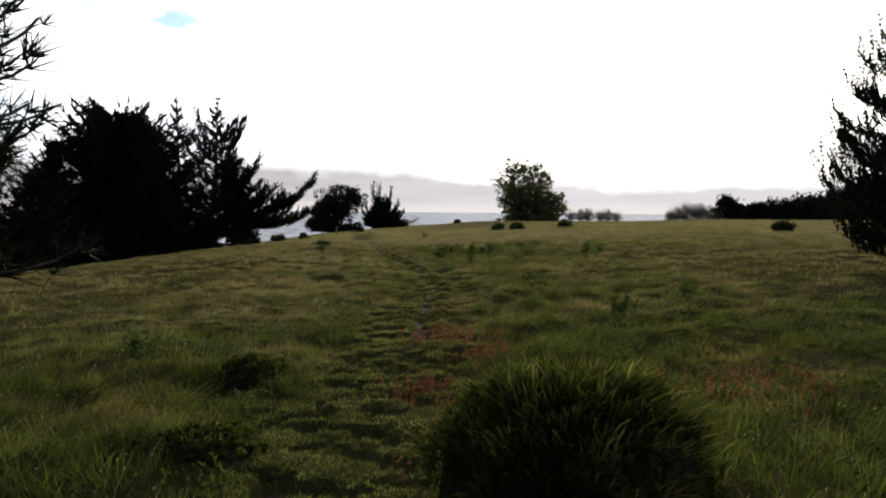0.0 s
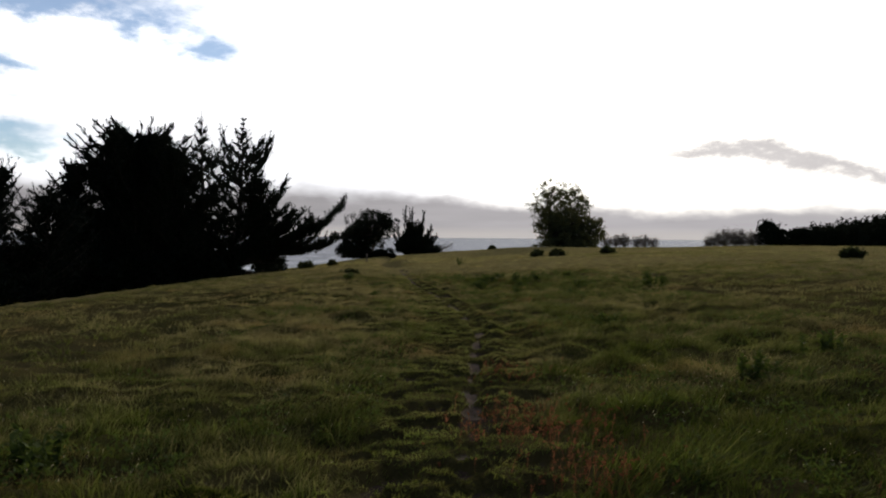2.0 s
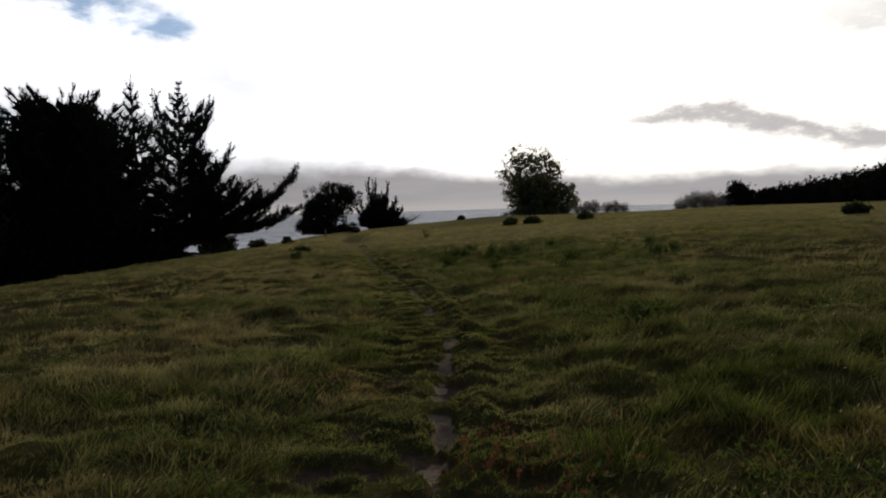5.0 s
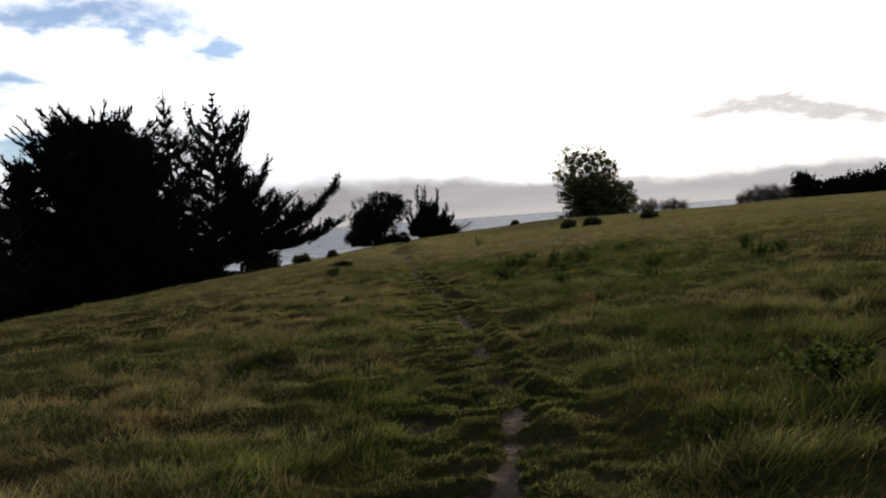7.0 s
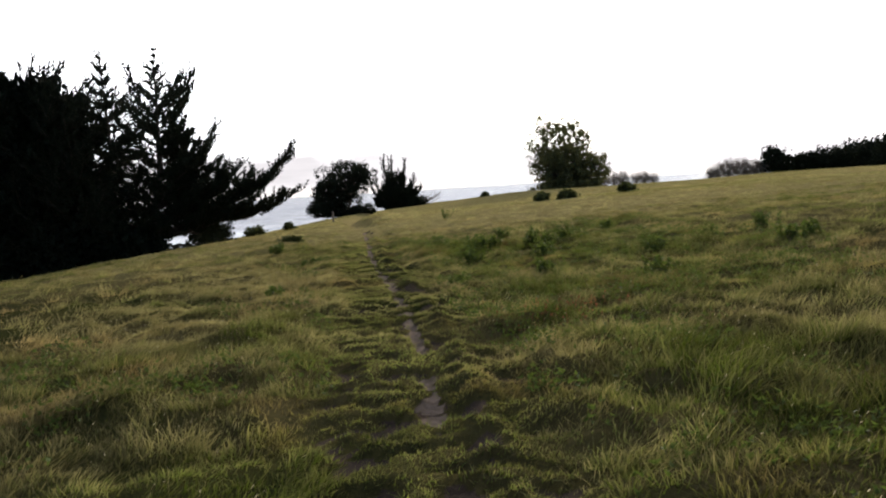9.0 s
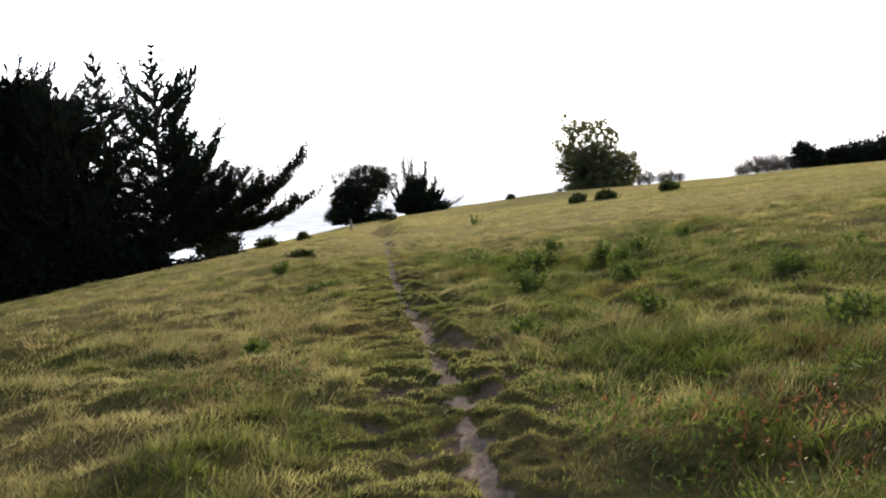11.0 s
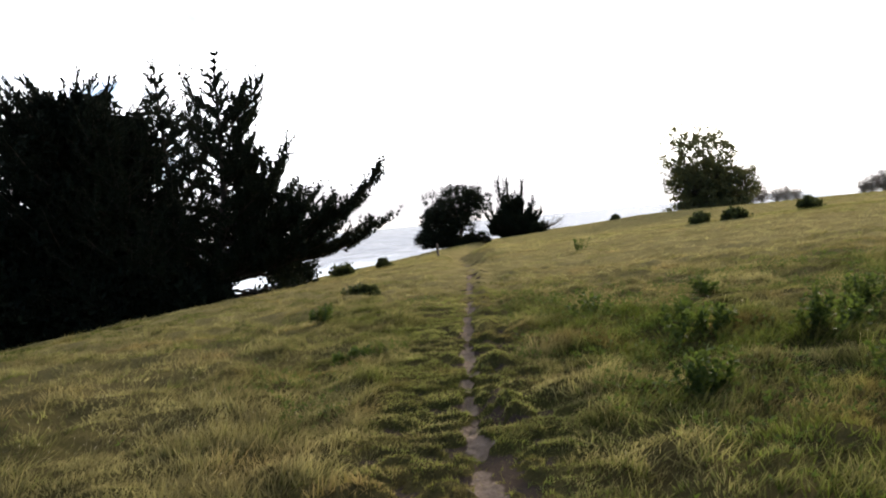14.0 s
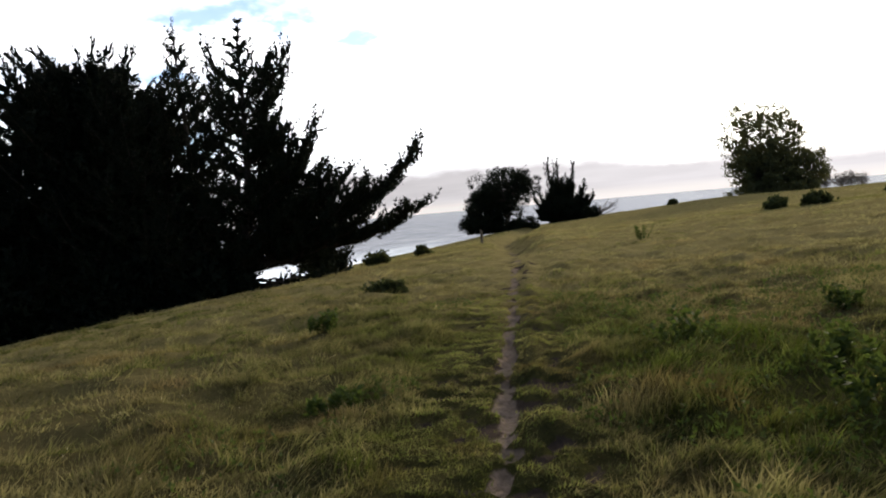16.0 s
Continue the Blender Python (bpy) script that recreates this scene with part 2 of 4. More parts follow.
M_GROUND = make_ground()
# The very dark fresh colour doubles as shade low in the sward.
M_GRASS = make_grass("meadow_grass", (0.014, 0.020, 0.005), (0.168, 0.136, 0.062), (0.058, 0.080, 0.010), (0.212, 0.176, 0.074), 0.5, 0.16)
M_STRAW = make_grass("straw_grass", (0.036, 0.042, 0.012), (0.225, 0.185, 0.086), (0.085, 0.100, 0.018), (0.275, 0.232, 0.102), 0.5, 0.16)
M_TURF = make_grass("short_turf", (0.062, 0.078, 0.018), (0.140, 0.120, 0.052), (0.115, 0.142, 0.022), (0.190, 0.160, 0.062), 0.45, 0.30)
# Tussock greens darkened for its shaded side; the bright through colour is the lit rim.
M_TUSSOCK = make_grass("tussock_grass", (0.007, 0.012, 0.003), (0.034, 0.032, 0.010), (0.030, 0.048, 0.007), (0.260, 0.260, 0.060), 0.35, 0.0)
M_RED = make_grass("sorrel", (0.100, 0.040, 0.020), (0.130, 0.062, 0.030), (0.150, 0.056, 0.026), (0.175, 0.080, 0.036))
def make_shaded_thatch():
    m, n = material("shaded_thatch")
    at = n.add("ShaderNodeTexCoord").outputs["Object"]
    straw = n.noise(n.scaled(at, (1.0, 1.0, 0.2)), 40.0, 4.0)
    # Near-black colour stands for the shade inside a tussock.
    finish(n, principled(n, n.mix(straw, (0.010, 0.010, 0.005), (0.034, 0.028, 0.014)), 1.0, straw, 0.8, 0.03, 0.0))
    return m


M_SHADED_THATCH = make_shaded_thatch()
M_HERB = make_foliage("herb_leaf", (0.020, 0.033, 0.009), (0.048, 0.066, 0.018), (0.090, 0.124, 0.020), 0.3)
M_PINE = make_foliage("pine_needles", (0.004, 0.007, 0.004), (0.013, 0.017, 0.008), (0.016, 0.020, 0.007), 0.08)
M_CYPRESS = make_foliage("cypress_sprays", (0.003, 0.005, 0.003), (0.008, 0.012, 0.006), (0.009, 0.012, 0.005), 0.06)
M_LEAFY = make_foliage("bush_leaves", (0.026, 0.032, 0.016), (0.075, 0.080, 0.036), (0.150, 0.148, 0.055), 0.3)
M_GREYLEAF = make_foliage("bare_twigs", (0.075, 0.065, 0.055), (0.120, 0.105, 0.090), (0.12, 0.10, 0.08), 0.2)
M_SEED = make_foliage("seed_heads", (0.16, 0.135, 0.08), (0.30, 0.26, 0.18), (0.36, 0.31, 0.20), 0.5)
M_SHRUB = make_foliage("shrub_leaves", (0.018, 0.025, 0.010), (0.046, 0.053, 0.021), (0.076, 0.086, 0.025), 0.25)
M_BARK = make_bark("pine_bark", (0.022, 0.017, 0.013), (0.060, 0.048, 0.038))
M_DEADWOOD = make_bark("dead_wood", (0.12, 0.10, 0.085), (0.24, 0.215, 0.19))
M_POST = make_bark("post_wood", (0.07, 0.055, 0.042), (0.15, 0.12, 0.095))
M_WATER = make_water()


# ---- shape of the land ----
TABLE = np.random.RandomState(7).rand(256, 256)


def value_noise(x, y, seed=0):
    """Smooth noise from 0 to 1 over the plan, one cell a metre."""
    x, y = np.asarray(x, float) + 37.3 * seed, np.asarray(y, float) + 91.7 * seed
    i, j = np.floor(x).astype(int), np.floor(y).astype(int)
    u, v = x - i, y - j
    u, v = u * u * (3 - 2 * u), v * v * (3 - 2 * v)
    a, b = TABLE[i % 256, j % 256], TABLE[(i + 1) % 256, j % 256]
    c, d = TABLE[i % 256, (j + 1) % 256], TABLE[(i + 1) % 256, (j + 1) % 256]
    return (a * (1 - u) + b * u) * (1 - v) + (c * (1 - u) + d * u) * v


def fbm(x, y, scale, seed=0, octaves=3):
    total, weight = 0.0, 0.0
    for k in range(octaves):
        total = total + value_noise(np.asarray(x) * scale * 2 ** k, np.asarray(y) * scale * 2 ** k, seed + k) * 0.5 ** k
        weight += 0.5 ** k
    return total / weight


def soft(v):
    """Zero below nought, the value itself well above it, with a rounded knee."""
    return np.logaddexp(0.0, v)


def step(v, a, b):
    t = np.clip((np.asarray(v, float) - a) / (b - a), 0, 1)
    return t * t * (3 - 2 * t)


TRAIL_Y = (-10, 0, 5, 11, 18, 23, 28, 33, 37, 45, 55, 62, 74, 100)
TRAIL_X = (-0.5, -0.55, -0.60, -0.45, -0.20, -0.60, -1.24, -2.06, -2.58, -3.55, -4.8, -5.8, -8.0, -9.0)


def trail_x(y):
    return np.interp(y, TRAIL_Y, TRAIL_X) + 0.10 * (fbm(0.0, y, 0.35, 5) - 0.5) + 0.09 * (fbm(3.0, y, 1.1, 6, 2) - 0.5)


def land(x, y):
    """Height of the smooth land."""
    x, y = np.asarray(x, float), np.asarray(y, float)
    along = 0.1 - 0.0135 * (y - soft((y - 36) / 3) * 3) - 0.012 * soft((y - 66) / 4) * 4
    knee = -10.2 - 0.13 * (60 - np.clip(y, 0, 75))
    across = np.where(x < 0, 0.02 * x, 1.1 * (1 - np.exp(-np.clip(x, 0, None) / 20))) - 0.114 * soft((knee - x) / 2) * 2
    hill = 0.55 * np.exp(-((x - 42) / 32) ** 2 - ((y - 95) / 28) ** 2)
    hill = hill + 0.42 * np.exp(-((x - 7) / 13) ** 2 - ((y - 107) / 12) ** 2)
    z = along + across + hill
    z = z - 0.42 * np.exp(-((x - np.interp(y, TRAIL_Y, TRAIL_X)) / 0.75) ** 2) * step(y, 54, 62) + 0.22 * np.exp(-((x - np.interp(y, TRAIL_Y, TRAIL_X) - 1.7) / 0.8) ** 2 - ((y - 66) / 6) ** 2)
    z = z + 0.35 * (fbm(x, y, 0.07, 2, 2) - 0.5) * step(np.hypot(x, y - 14), 14, 40)
    # the shore: down to the sea ahead and to the west, while the woods stand on level land in the east
    aside = step(x / np.clip(y, 30, None), 0.13, 0.17)
    z = z - 0.006 * np.clip(y - 128, 0, None) ** 1.6 * (1 - aside) - 0.004 * np.clip(y - 330, 0, None) ** 1.6
    z = z - 0.02 * np.clip(y - 116, 0, 60) * aside * 0.5
    z = z - 0.03 * np.clip(-x - 36, 0, None) ** 1.5
    return np.maximum(z, -26.0)


def on_trail(x, y):
    """0 to 1: the trodden band; and 0 to 1: the bare rut in it."""
    mid = trail_x(y)
    band = 1 - step(np.abs(x - mid + 0.20 - 0.12 * step(y, 8, 16)) + 0.6 * (fbm(x, y, 0.9, 8) - 0.5), 0.50, 1.05)
    band = band * (1 - step(y, 50, 90) * 0.6)
    rut = 1 - step(np.abs(x - mid) + 0.22 * (fbm(x, y * 1.4, 3.0, 9) - 0.5) + 0.14 * (fbm(x, y, 9.0, 19, 2) - 0.5), 0.03, 0.12)
    gate = step(0.75 * fbm(0.0, y, 1.3, 12) + 0.25 * fbm(x, y, 3.1, 13) + step(y, 9, 13) * 0.10 + step(y, 24, 28) * 0.09 - step(y, 60, 80) * 0.3 - 0.2 * step(y, 7, 4) - 0.06 * step(y, 13, 10), 0.44, 0.60)
    return band, rut * gate


def ridges(x, y):
    """Low turf steps that cross the trail."""
    return fbm(x * 3.9 + 1.6 * fbm(x, y, 2.1, 27), y * 6.2 + 2.6 * fbm(x, y, 1.8, 26), 1.0, 23, 3)


def ground_height(x, y):
    """Land with hummocks and the trail's rut."""
    x, y = np.asarray(x, float), np.asarray(y, float)
    band, rut = on_trail(x, y)
    rough = 0.18 * (fbm(x, y, 0.75, 20) - 0.5) * (1 - 0.8 * band) + 0.24 * (fbm(x, y, 2.0, 22, 2) - 0.5) * (1 - band)
    rough = rough + (0.085 + 0.04 * step(y, 15, 9)) * step(ridges(x, y), 0.40, 0.60) * band * (1 - rut)
    bank = 0.10 * np.exp(-((x - trail_x(y) - 0.32) / 0.13) ** 2) * step(fbm(x, y, 1.6, 33, 2), 0.36, 0.6) * step(y, 8, 14)
    rough = rough + bank + 0.05 * step(fbm(x * 0.6, y, 2.4, 31, 2), 0.45, 0.6) * rut
    fade = 1 - step(np.hypot(x, y - 15), 30, 60)
    return land(x, y) + rough * fade - 0.03 * rut - 0.07 * band


def tri_mesh(name, verts, faces, mats, smooth=False, attributes=()):
    """A mesh of triangles from arrays."""
    me = bpy.data.meshes.new(name)
    verts, faces = np.asarray(verts, np.float32), np.asarray(faces, np.int32)
    me.vertices.add(len(verts))
    me.vertices.foreach_set("co", verts.ravel())
    me.loops.add(faces.size)
    me.loops.foreach_set("vertex_index", faces.ravel())
    me.polygons.add(len(faces))
    me.polygons.foreach_set("loop_start", np.arange(0, faces.size, 3, dtype=np.int32))
    me.polygons.foreach_set("use_smooth", np.full(len(faces), smooth))
    for key, values in attributes:
        me.attributes.new(key, "FLOAT", "POINT").data.foreach_set("value", np.asarray(values, np.float32))
    for m in mats:
        me.materials.append(m)
    me.update(calc_edges=True)
    return me


def graded(*spans):
    """Grid lines: (start, end, step at start, step at end) one after another."""
    out = []
    for a, b, s0, s1 in spans:
        at, total = a, b - a
        while at < b - 1e-6:
            out.append(at)
            at += s0 + (s1 - s0) * (at - a) / total
    out.append(spans[-1][1])
    return np.array(out)


def build_ground():
    xs = graded((-420, -60, 40, 6), (-60, -10, 3, 0.5), (-10, -3, 0.5, 0.10), (-3, 0.8, 0.06, 0.06), (0.8, 3, 0.065, 0.16), (3, 10, 0.14, 0.5), (10, 80, 0.5, 4), (80, 700, 6, 60))
    ys = graded((-120, -6, 30, 1), (-6, 1, 0.5, 0.12), (1, 20, 0.06, 0.066), (20, 36, 0.066, 0.085), (36, 42, 0.085, 0.14), (42, 80, 0.15, 0.6), (80, 140, 0.7, 2), (140, 800, 4, 50))
    gx, gy = np.meshgrid(xs, ys)
    gz = ground_height(gx, gy)
    band, rut = on_trail(gx, gy)
    soil = np.clip(rut * 1.1 + band * (0.55 + 0.25 * step(gy, 6, 11)) * step(ridges(gx, gy), 0.46, 0.38), 0, 1)
    nx, ny = len(xs), len(ys)
    a = (np.arange(ny - 1)[:, None] * nx + np.arange(nx - 1)[None, :]).ravel()
    faces = np.concatenate([np.stack([a, a + 1, a + nx + 1], 1), np.stack([a, a + nx + 1, a + nx], 1)])
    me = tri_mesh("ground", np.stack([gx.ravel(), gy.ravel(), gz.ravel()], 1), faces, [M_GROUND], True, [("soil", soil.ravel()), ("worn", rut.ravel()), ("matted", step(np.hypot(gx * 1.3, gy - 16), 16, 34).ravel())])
    tagged(new("ground", me), "sloping coastal meadow with hummocks and a worn footpath", "ground", kind="structure")


def build_sea():
    bm = bmesh.new()
    bmesh.ops.create_grid(bm, x_segments=24, y_segments=24, size=4900)
    me = bpy.data.meshes.new("water")
    bm.to_mesh(me)
    bm.free()
    me.materials.append(M_WATER)
    ob = tagged(new("water", me), "pale calm sea beyond the edge of the meadow", "sea", kind="structure")
    ob.location = (0, 0, -19)


build_ground()
build_sea()


# ---- tools for plants ----
def part(name, me, parent, label=""):
    ob = new(name, me)
    ob.parent = parent
    return tagged(ob, label)


def empty(name, at):
    ob = new(name)
    ob.empty_display_size = 0.2
    ob.location = at
    return ob


class Wood:
    """Gathers tapered round branches into one triangle mesh."""

    def __init__(self):
        self.v, self.f, self.n = [], [], 0

    def tube(self, pts, r0, r1, sides=5):
        pts = np.asarray(pts, float)
        k = len(pts)
        d = np.gradient(pts, axis=0)
        d /= np.linalg.norm(d, axis=1, keepdims=True) + 1e-9
        ref = np.array((0.3, 0.2, 0.93)) if abs(d[0, 2]) < 0.8 else np.array((1.0, 0.1, 0.0))
        u = np.cross(d, ref)
        u /= np.linalg.norm(u, axis=1, keepdims=True) + 1e-9
        w = np.cross(d, u)
        a = np.arange(sides) * 2 * np.pi / sides
        r = np.linspace(r0, r1, k)[:, None, None]
        ring = pts[:, None] + r * (np.cos(a)[None, :, None] * u[:, None] + np.sin(a)[None, :, None] * w[:, None])
        self.v.append(ring.reshape(-1, 3))
        i, j = np.meshgrid(np.arange(k - 1), np.arange(sides), indexing="ij")
        a0, a1 = i * sides + j, i * sides + (j + 1) % sides
        b0, b1 = a0 + sides, a1 + sides
        f = np.concatenate([np.stack([a0, a1, b1], -1).reshape(-1, 3), np.stack([a0, b1, b0], -1).reshape(-1, 3)])
        self.f.append(f + self.n)
        self.n += k * sides

    def mesh(self, name, mat):
        return tri_mesh(name, np.concatenate(self.v), np.concatenate(self.f), [mat], True)


def unit(v):
    return v / (np.linalg.norm(v, axis=-1, keepdims=True) + 1e-9)


def needles(rng, points, ways, count, length, width, spread, plain=False):
    """Thin pointed leaves that fan out round each point's way; plain ones are single triangles."""
    p = np.repeat(np.asarray(points, float), count, 0)
    d = np.repeat(unit(np.asarray(ways, float)), count, 0)
    d = unit(d + spread * rng.normal(size=p.shape))
    side = unit(np.cross(d, rng.normal(size=p.shape)))
    size = length * rng.uniform(0.6, 1.15, (len(p), 1))
    w = width * rng.uniform(0.7, 1.3, (len(p), 1))
    if plain:
        v = np.stack([p - side * w, p + side * w, p + d * size], 1).reshape(-1, 3)
        return v, np.arange(len(p))[:, None] * 3 + np.array((0, 1, 2))
    mid = p + d * size * 0.45
    v = np.stack([p, mid + side * w, p + d * size, mid - side * w], 1).reshape(-1, 3)
    a = np.arange(len(p))[:, None] * 4
    f = np.concatenate([a + np.array((0, 1, 2)), a + np.array((0, 2, 3))])
    return v, f


def joined(groups):
    vs, fs, n = [], [], 0
    for v, f in groups:
        vs.append(v)
        fs.append(f + n)
        n += len(v)
    return np.concatenate(vs), np.concatenate(fs)


def bent(rng, p, az, el0, el1, length, steps, wobble=0.08, bend=1.4):
    """A branch that leaves at one slope and ends at another."""
    pts, at = [np.array(p, float)], np.array(p, float)
    for i in range(steps):
        t = (i + 0.5) / steps
        el = el0 + (el1 - el0) * t ** bend
        az += rng.normal() * wobble
        at = at + length / steps * np.array((math.cos(el) * math.sin(az), math.cos(el) * math.cos(az), math.sin(el)))
        pts.append(at)
    return np.array(pts)


def conifer(name, label, base, height, lean, reach, seed, limbs=60, f0=0.06, el0=(0.0, 0.5), el1=(0.5, 1.0), gap=0.14, count=11, needle=0.2, width=0.012,
            spread=0.55, girth=0.22, subs=1.0, fill=0.0, mats=None, crown="crown", tops=1, group="", sub_len=0.34, lowest=0.35, bend=1.4, tiers=0, sub_up=0.25, candle=0.0, uneven=0.0):
    """A tree with a trunk, limbs that curve up at their ends, side shoots and tufts of needles.
    reach(f, az): a limb's length at the fraction f of the height, towards the azimuth az (0 is north, a quarter turn is east)."""
    rng = np.random.RandomState(seed)
    m_leaf, m_bark = mats or (M_PINE, M_BARK)
    trunk = wood = Wood()
    s = np.linspace(0, 1, 12)
    stem = np.stack([lean[0] * s ** 1.3 + 0.12 * np.sin(s * 5 + seed), lean[1] * s ** 1.3 + 0.1 * np.sin(s * 4 + 2 * seed), height * s - 0.15], 1)
    trunk.tube(stem, girth, 0.02, 8)
    at, way, core = [], [], []

    def tufts(pts, start):
        seg = np.linalg.norm(np.diff(pts, axis=0), axis=1).sum()
        k = max(2, int(seg * (1 - start) / gap))
        t = np.linspace(start, 1, k) * (len(pts) - 1)
        i = np.minimum(t.astype(int), len(pts) - 2)
        q = pts[i] + (pts[i + 1] - pts[i]) * (t - i)[:, None]
        at.append(q + rng.normal(size=q.shape) * 0.02)
        way.append(unit(pts[i + 1] - pts[i]) + np.array((0, 0, 0.25)))

    for i in range(limbs):
        f = f0 + (0.97 - f0) * (i + rng.rand()) / limbs
        if tiers:
            f = f0 + (0.97 - f0) * (round((f - f0) / (0.97 - f0) * tiers) + rng.normal() * 0.10) / tiers
        az = i * 2.39996 + rng.normal() * 0.3
        long = reach(min(f, 1.0), az % (2 * np.pi)) * rng.uniform(0.75 - uneven, 1.12 + 0.4 * uneven)
        if long < 0.15:
            continue
        p = np.array([np.interp(f, s, stem[:, k]) for k in range(3)])
        a0 = el0[0] + (el0[1] - el0[0]) * f + rng.normal() * 0.10
        a1 = el1[0] + (el1[1] - el1[0]) * f + rng.normal() * 0.15
        pts = bent(rng, p, az, a0, a1, long, 8, 0.08, bend)
        wood.tube(pts, 0.014 * long + 0.012, 0.006, 5)
        tufts(pts, lowest)
        if fill:
            t = rng.uniform(0.12, 0.70, int(fill * long))
            q = np.stack([np.interp(t, np.linspace(0, 1, 9), pts[:, k]) for k in range(3)], 1)
            core.append(q + rng.normal(size=q.shape) * 0.10 * long * t[:, None])
        for k in range(int(subs * (2 + long * 1.6))):
            t = rng.uniform(0.22, 0.97)
            j = min(int(t * 8), 7)
            q = pts[j] + (pts[j + 1] - pts[j]) * (t * 8 - j)
            d = pts[j + 1] - pts[j]
            a = math.atan2(d[0], d[1]) + rng.choice((-1, 1)) * rng.uniform(0.4, 1.1)
            sub = bent(rng, q, a, a0 * 0.7 + rng.uniform(-0.15, 0.25), min(a1 + sub_up, 1.45), (sub_len * long * (1 - 0.55 * t) + 0.22) * rng.uniform(0.6, 1.2), 4)
            wood.tube(sub, 0.012, 0.005, 3)
            tufts(sub, 0.15)
            if candle:
                tufts(np.linspace(sub[-1], sub[-1] + np.array((rng.normal() * 0.05, rng.normal() * 0.05, candle * rng.uniform(0.5, 1.2))), 3), 0.0)
    leader = stem[-3:] if tops else stem[-2:]
    for k in range(tops):
        tufts(np.linspace(leader[0], leader[-1] + np.array((0, 0, 0.5)), 4), 0.1)
    groups = [needles(rng, np.concatenate(at), np.concatenate(way), count, needle, width, spread, True)]
    if core:
        core = np.concatenate(core)
        groups.append(needles(rng, core, rng.normal(size=core.shape) + np.array((0, 0, 0.4)), 9, needle * 2.0, width * 2.4, 0.8, True))
    v, fc = joined(groups)
    ob = tagged(empty(name, base), label, "tree", group)
    part("trunk", trunk.mesh("trunk", m_bark), ob)
    part(crown, tri_mesh(crown, v, fc, [m_leaf]), ob)
    return ob


def foot(x, y, sink=0.06):
    return (x, y, float(ground_height(x, y)) - sink)


def towards(az, to, sharp=1.0):
    """1 where the azimuth az points along to, falling to 0 behind."""
    return (0.5 + 0.5 * math.cos(az - to)) ** sharp


def round_tree(name, label, base, wide, high, seed, mid=0.5, stem=0.3, limbs=120, leaves=60, leaf=0.3, width=0.05, clump=0.35, lump=0.2, inner=0.45, side=(0.0, 0.0), mats=None, group="", category="tree", twig=0.012, crown="crown"):
    """A tree with a rounded, lumpy crown: limbs fork off the trunk towards places in the crown, and leaves crowd round their ends."""
    rng = np.random.RandomState(seed)
    m_leaf, m_bark = mats or (M_PINE, M_BARK)
    wood, at, way = Wood(), [], []
    top = np.array((0.06 * wide, 0.0, high * 0.75))
    s = np.linspace(0, 1, 8)[:, None]
    trunk = s * top + np.array((0, 0, -0.15)) + 0.03 * high * np.concatenate([np.sin(s * 4 + seed), np.cos(s * 5), 0 * s], 1)
    wood.tube(trunk, 0.028 * high, 0.02, 7)
    z0 = high * mid
    for k in range(limbs):
        d = unit(rng.normal(size=3))
        bulge = 1 + lump * 2 * (noise.noise(Vector(d * 1.9) + Vector((seed, 0, 0)))) + lump * noise.noise(Vector(d * 4.5))
        r = bulge * (inner + (1 - inner) * rng.rand() ** 0.5)
        p = np.array((d[0] * wide / 2 * r, d[1] * wide / 2 * r, z0 + d[2] * (high - z0 if d[2] > 0 else z0 * 0.95) * r))
        low = np.clip(1 - p[2] / (high * 0.55), 0, 1)
        p[:2] = p[:2] * (1 + 0.40 * max(-d[2], 0)) + np.array(side) * low * wide
        p[2] = max(p[2], 0.06 * high)
        f = np.clip(stem + 0.55 * (p[2] / high - stem), 0.08, 0.95)
        q = np.array([np.interp(f, s[:, 0], trunk[:, c]) for c in range(3)])
        t = np.linspace(0, 1, 6)[:, None]
        bow = np.array((0, 0, 0.12 * np.linalg.norm(p - q))) * (t * (t - 1)) + rng.normal(size=(6, 3)) * 0.015 * wide * t * (1 - t)
        pts = q + (p - q) * t + bow
        wood.tube(pts, twig * (1 + 0.25 * np.linalg.norm(p - q)), twig * 0.4, 4)
        u = rng.uniform(0.72, 1.05, leaves)
        at.append(q + (p - q) * u[:, None] + rng.normal(size=(leaves, 3)) * clump * np.array((1, 1, 0.75)))
        way.append(np.tile(unit(p - q) * 0.7 + np.array((0, 0, 0.5)), (leaves, 1)))
    at, way = np.concatenate(at), np.concatenate(way)
    at[:, 2] = np.maximum(at[:, 2], 0.05)
    v, fc = needles(rng, at, way, 2, leaf, width, 0.7, True)
    ob = tagged(empty(name, base), label, category, group)
    part("trunk", wood.mesh("trunk", m_bark), ob)
    part(crown, tri_mesh(crown, v, fc, [m_leaf]), ob)
    return ob


def curve_points(a, b, sag, lift, steps=10):
    """A limb from a to b that sets out level and turns up towards its end."""
    a, b = np.asarray(a, float), np.asarray(b, float)
    flat = (b - a) * np.array((1, 1, 0))
    c1 = a + flat * 0.42 + np.array((0, 0, (b - a)[2] * 0.20 - sag))
    c2 = a + flat * 0.80 + np.array((0, 0, (b - a)[2] * (1.18 - lift) - sag * 0.5))
    t = np.linspace(0, 1, steps + 1)[:, None]
    return a * (1 - t) ** 3 + 3 * c1 * t * (1 - t) ** 2 + 3 * c2 * t ** 2 * (1 - t) + b * t ** 3


def along(pts, t):
    k = np.linspace(0, 1, len(pts))
    return np.stack([np.interp(t, k, pts[:, c]) for c in range(3)], -1)


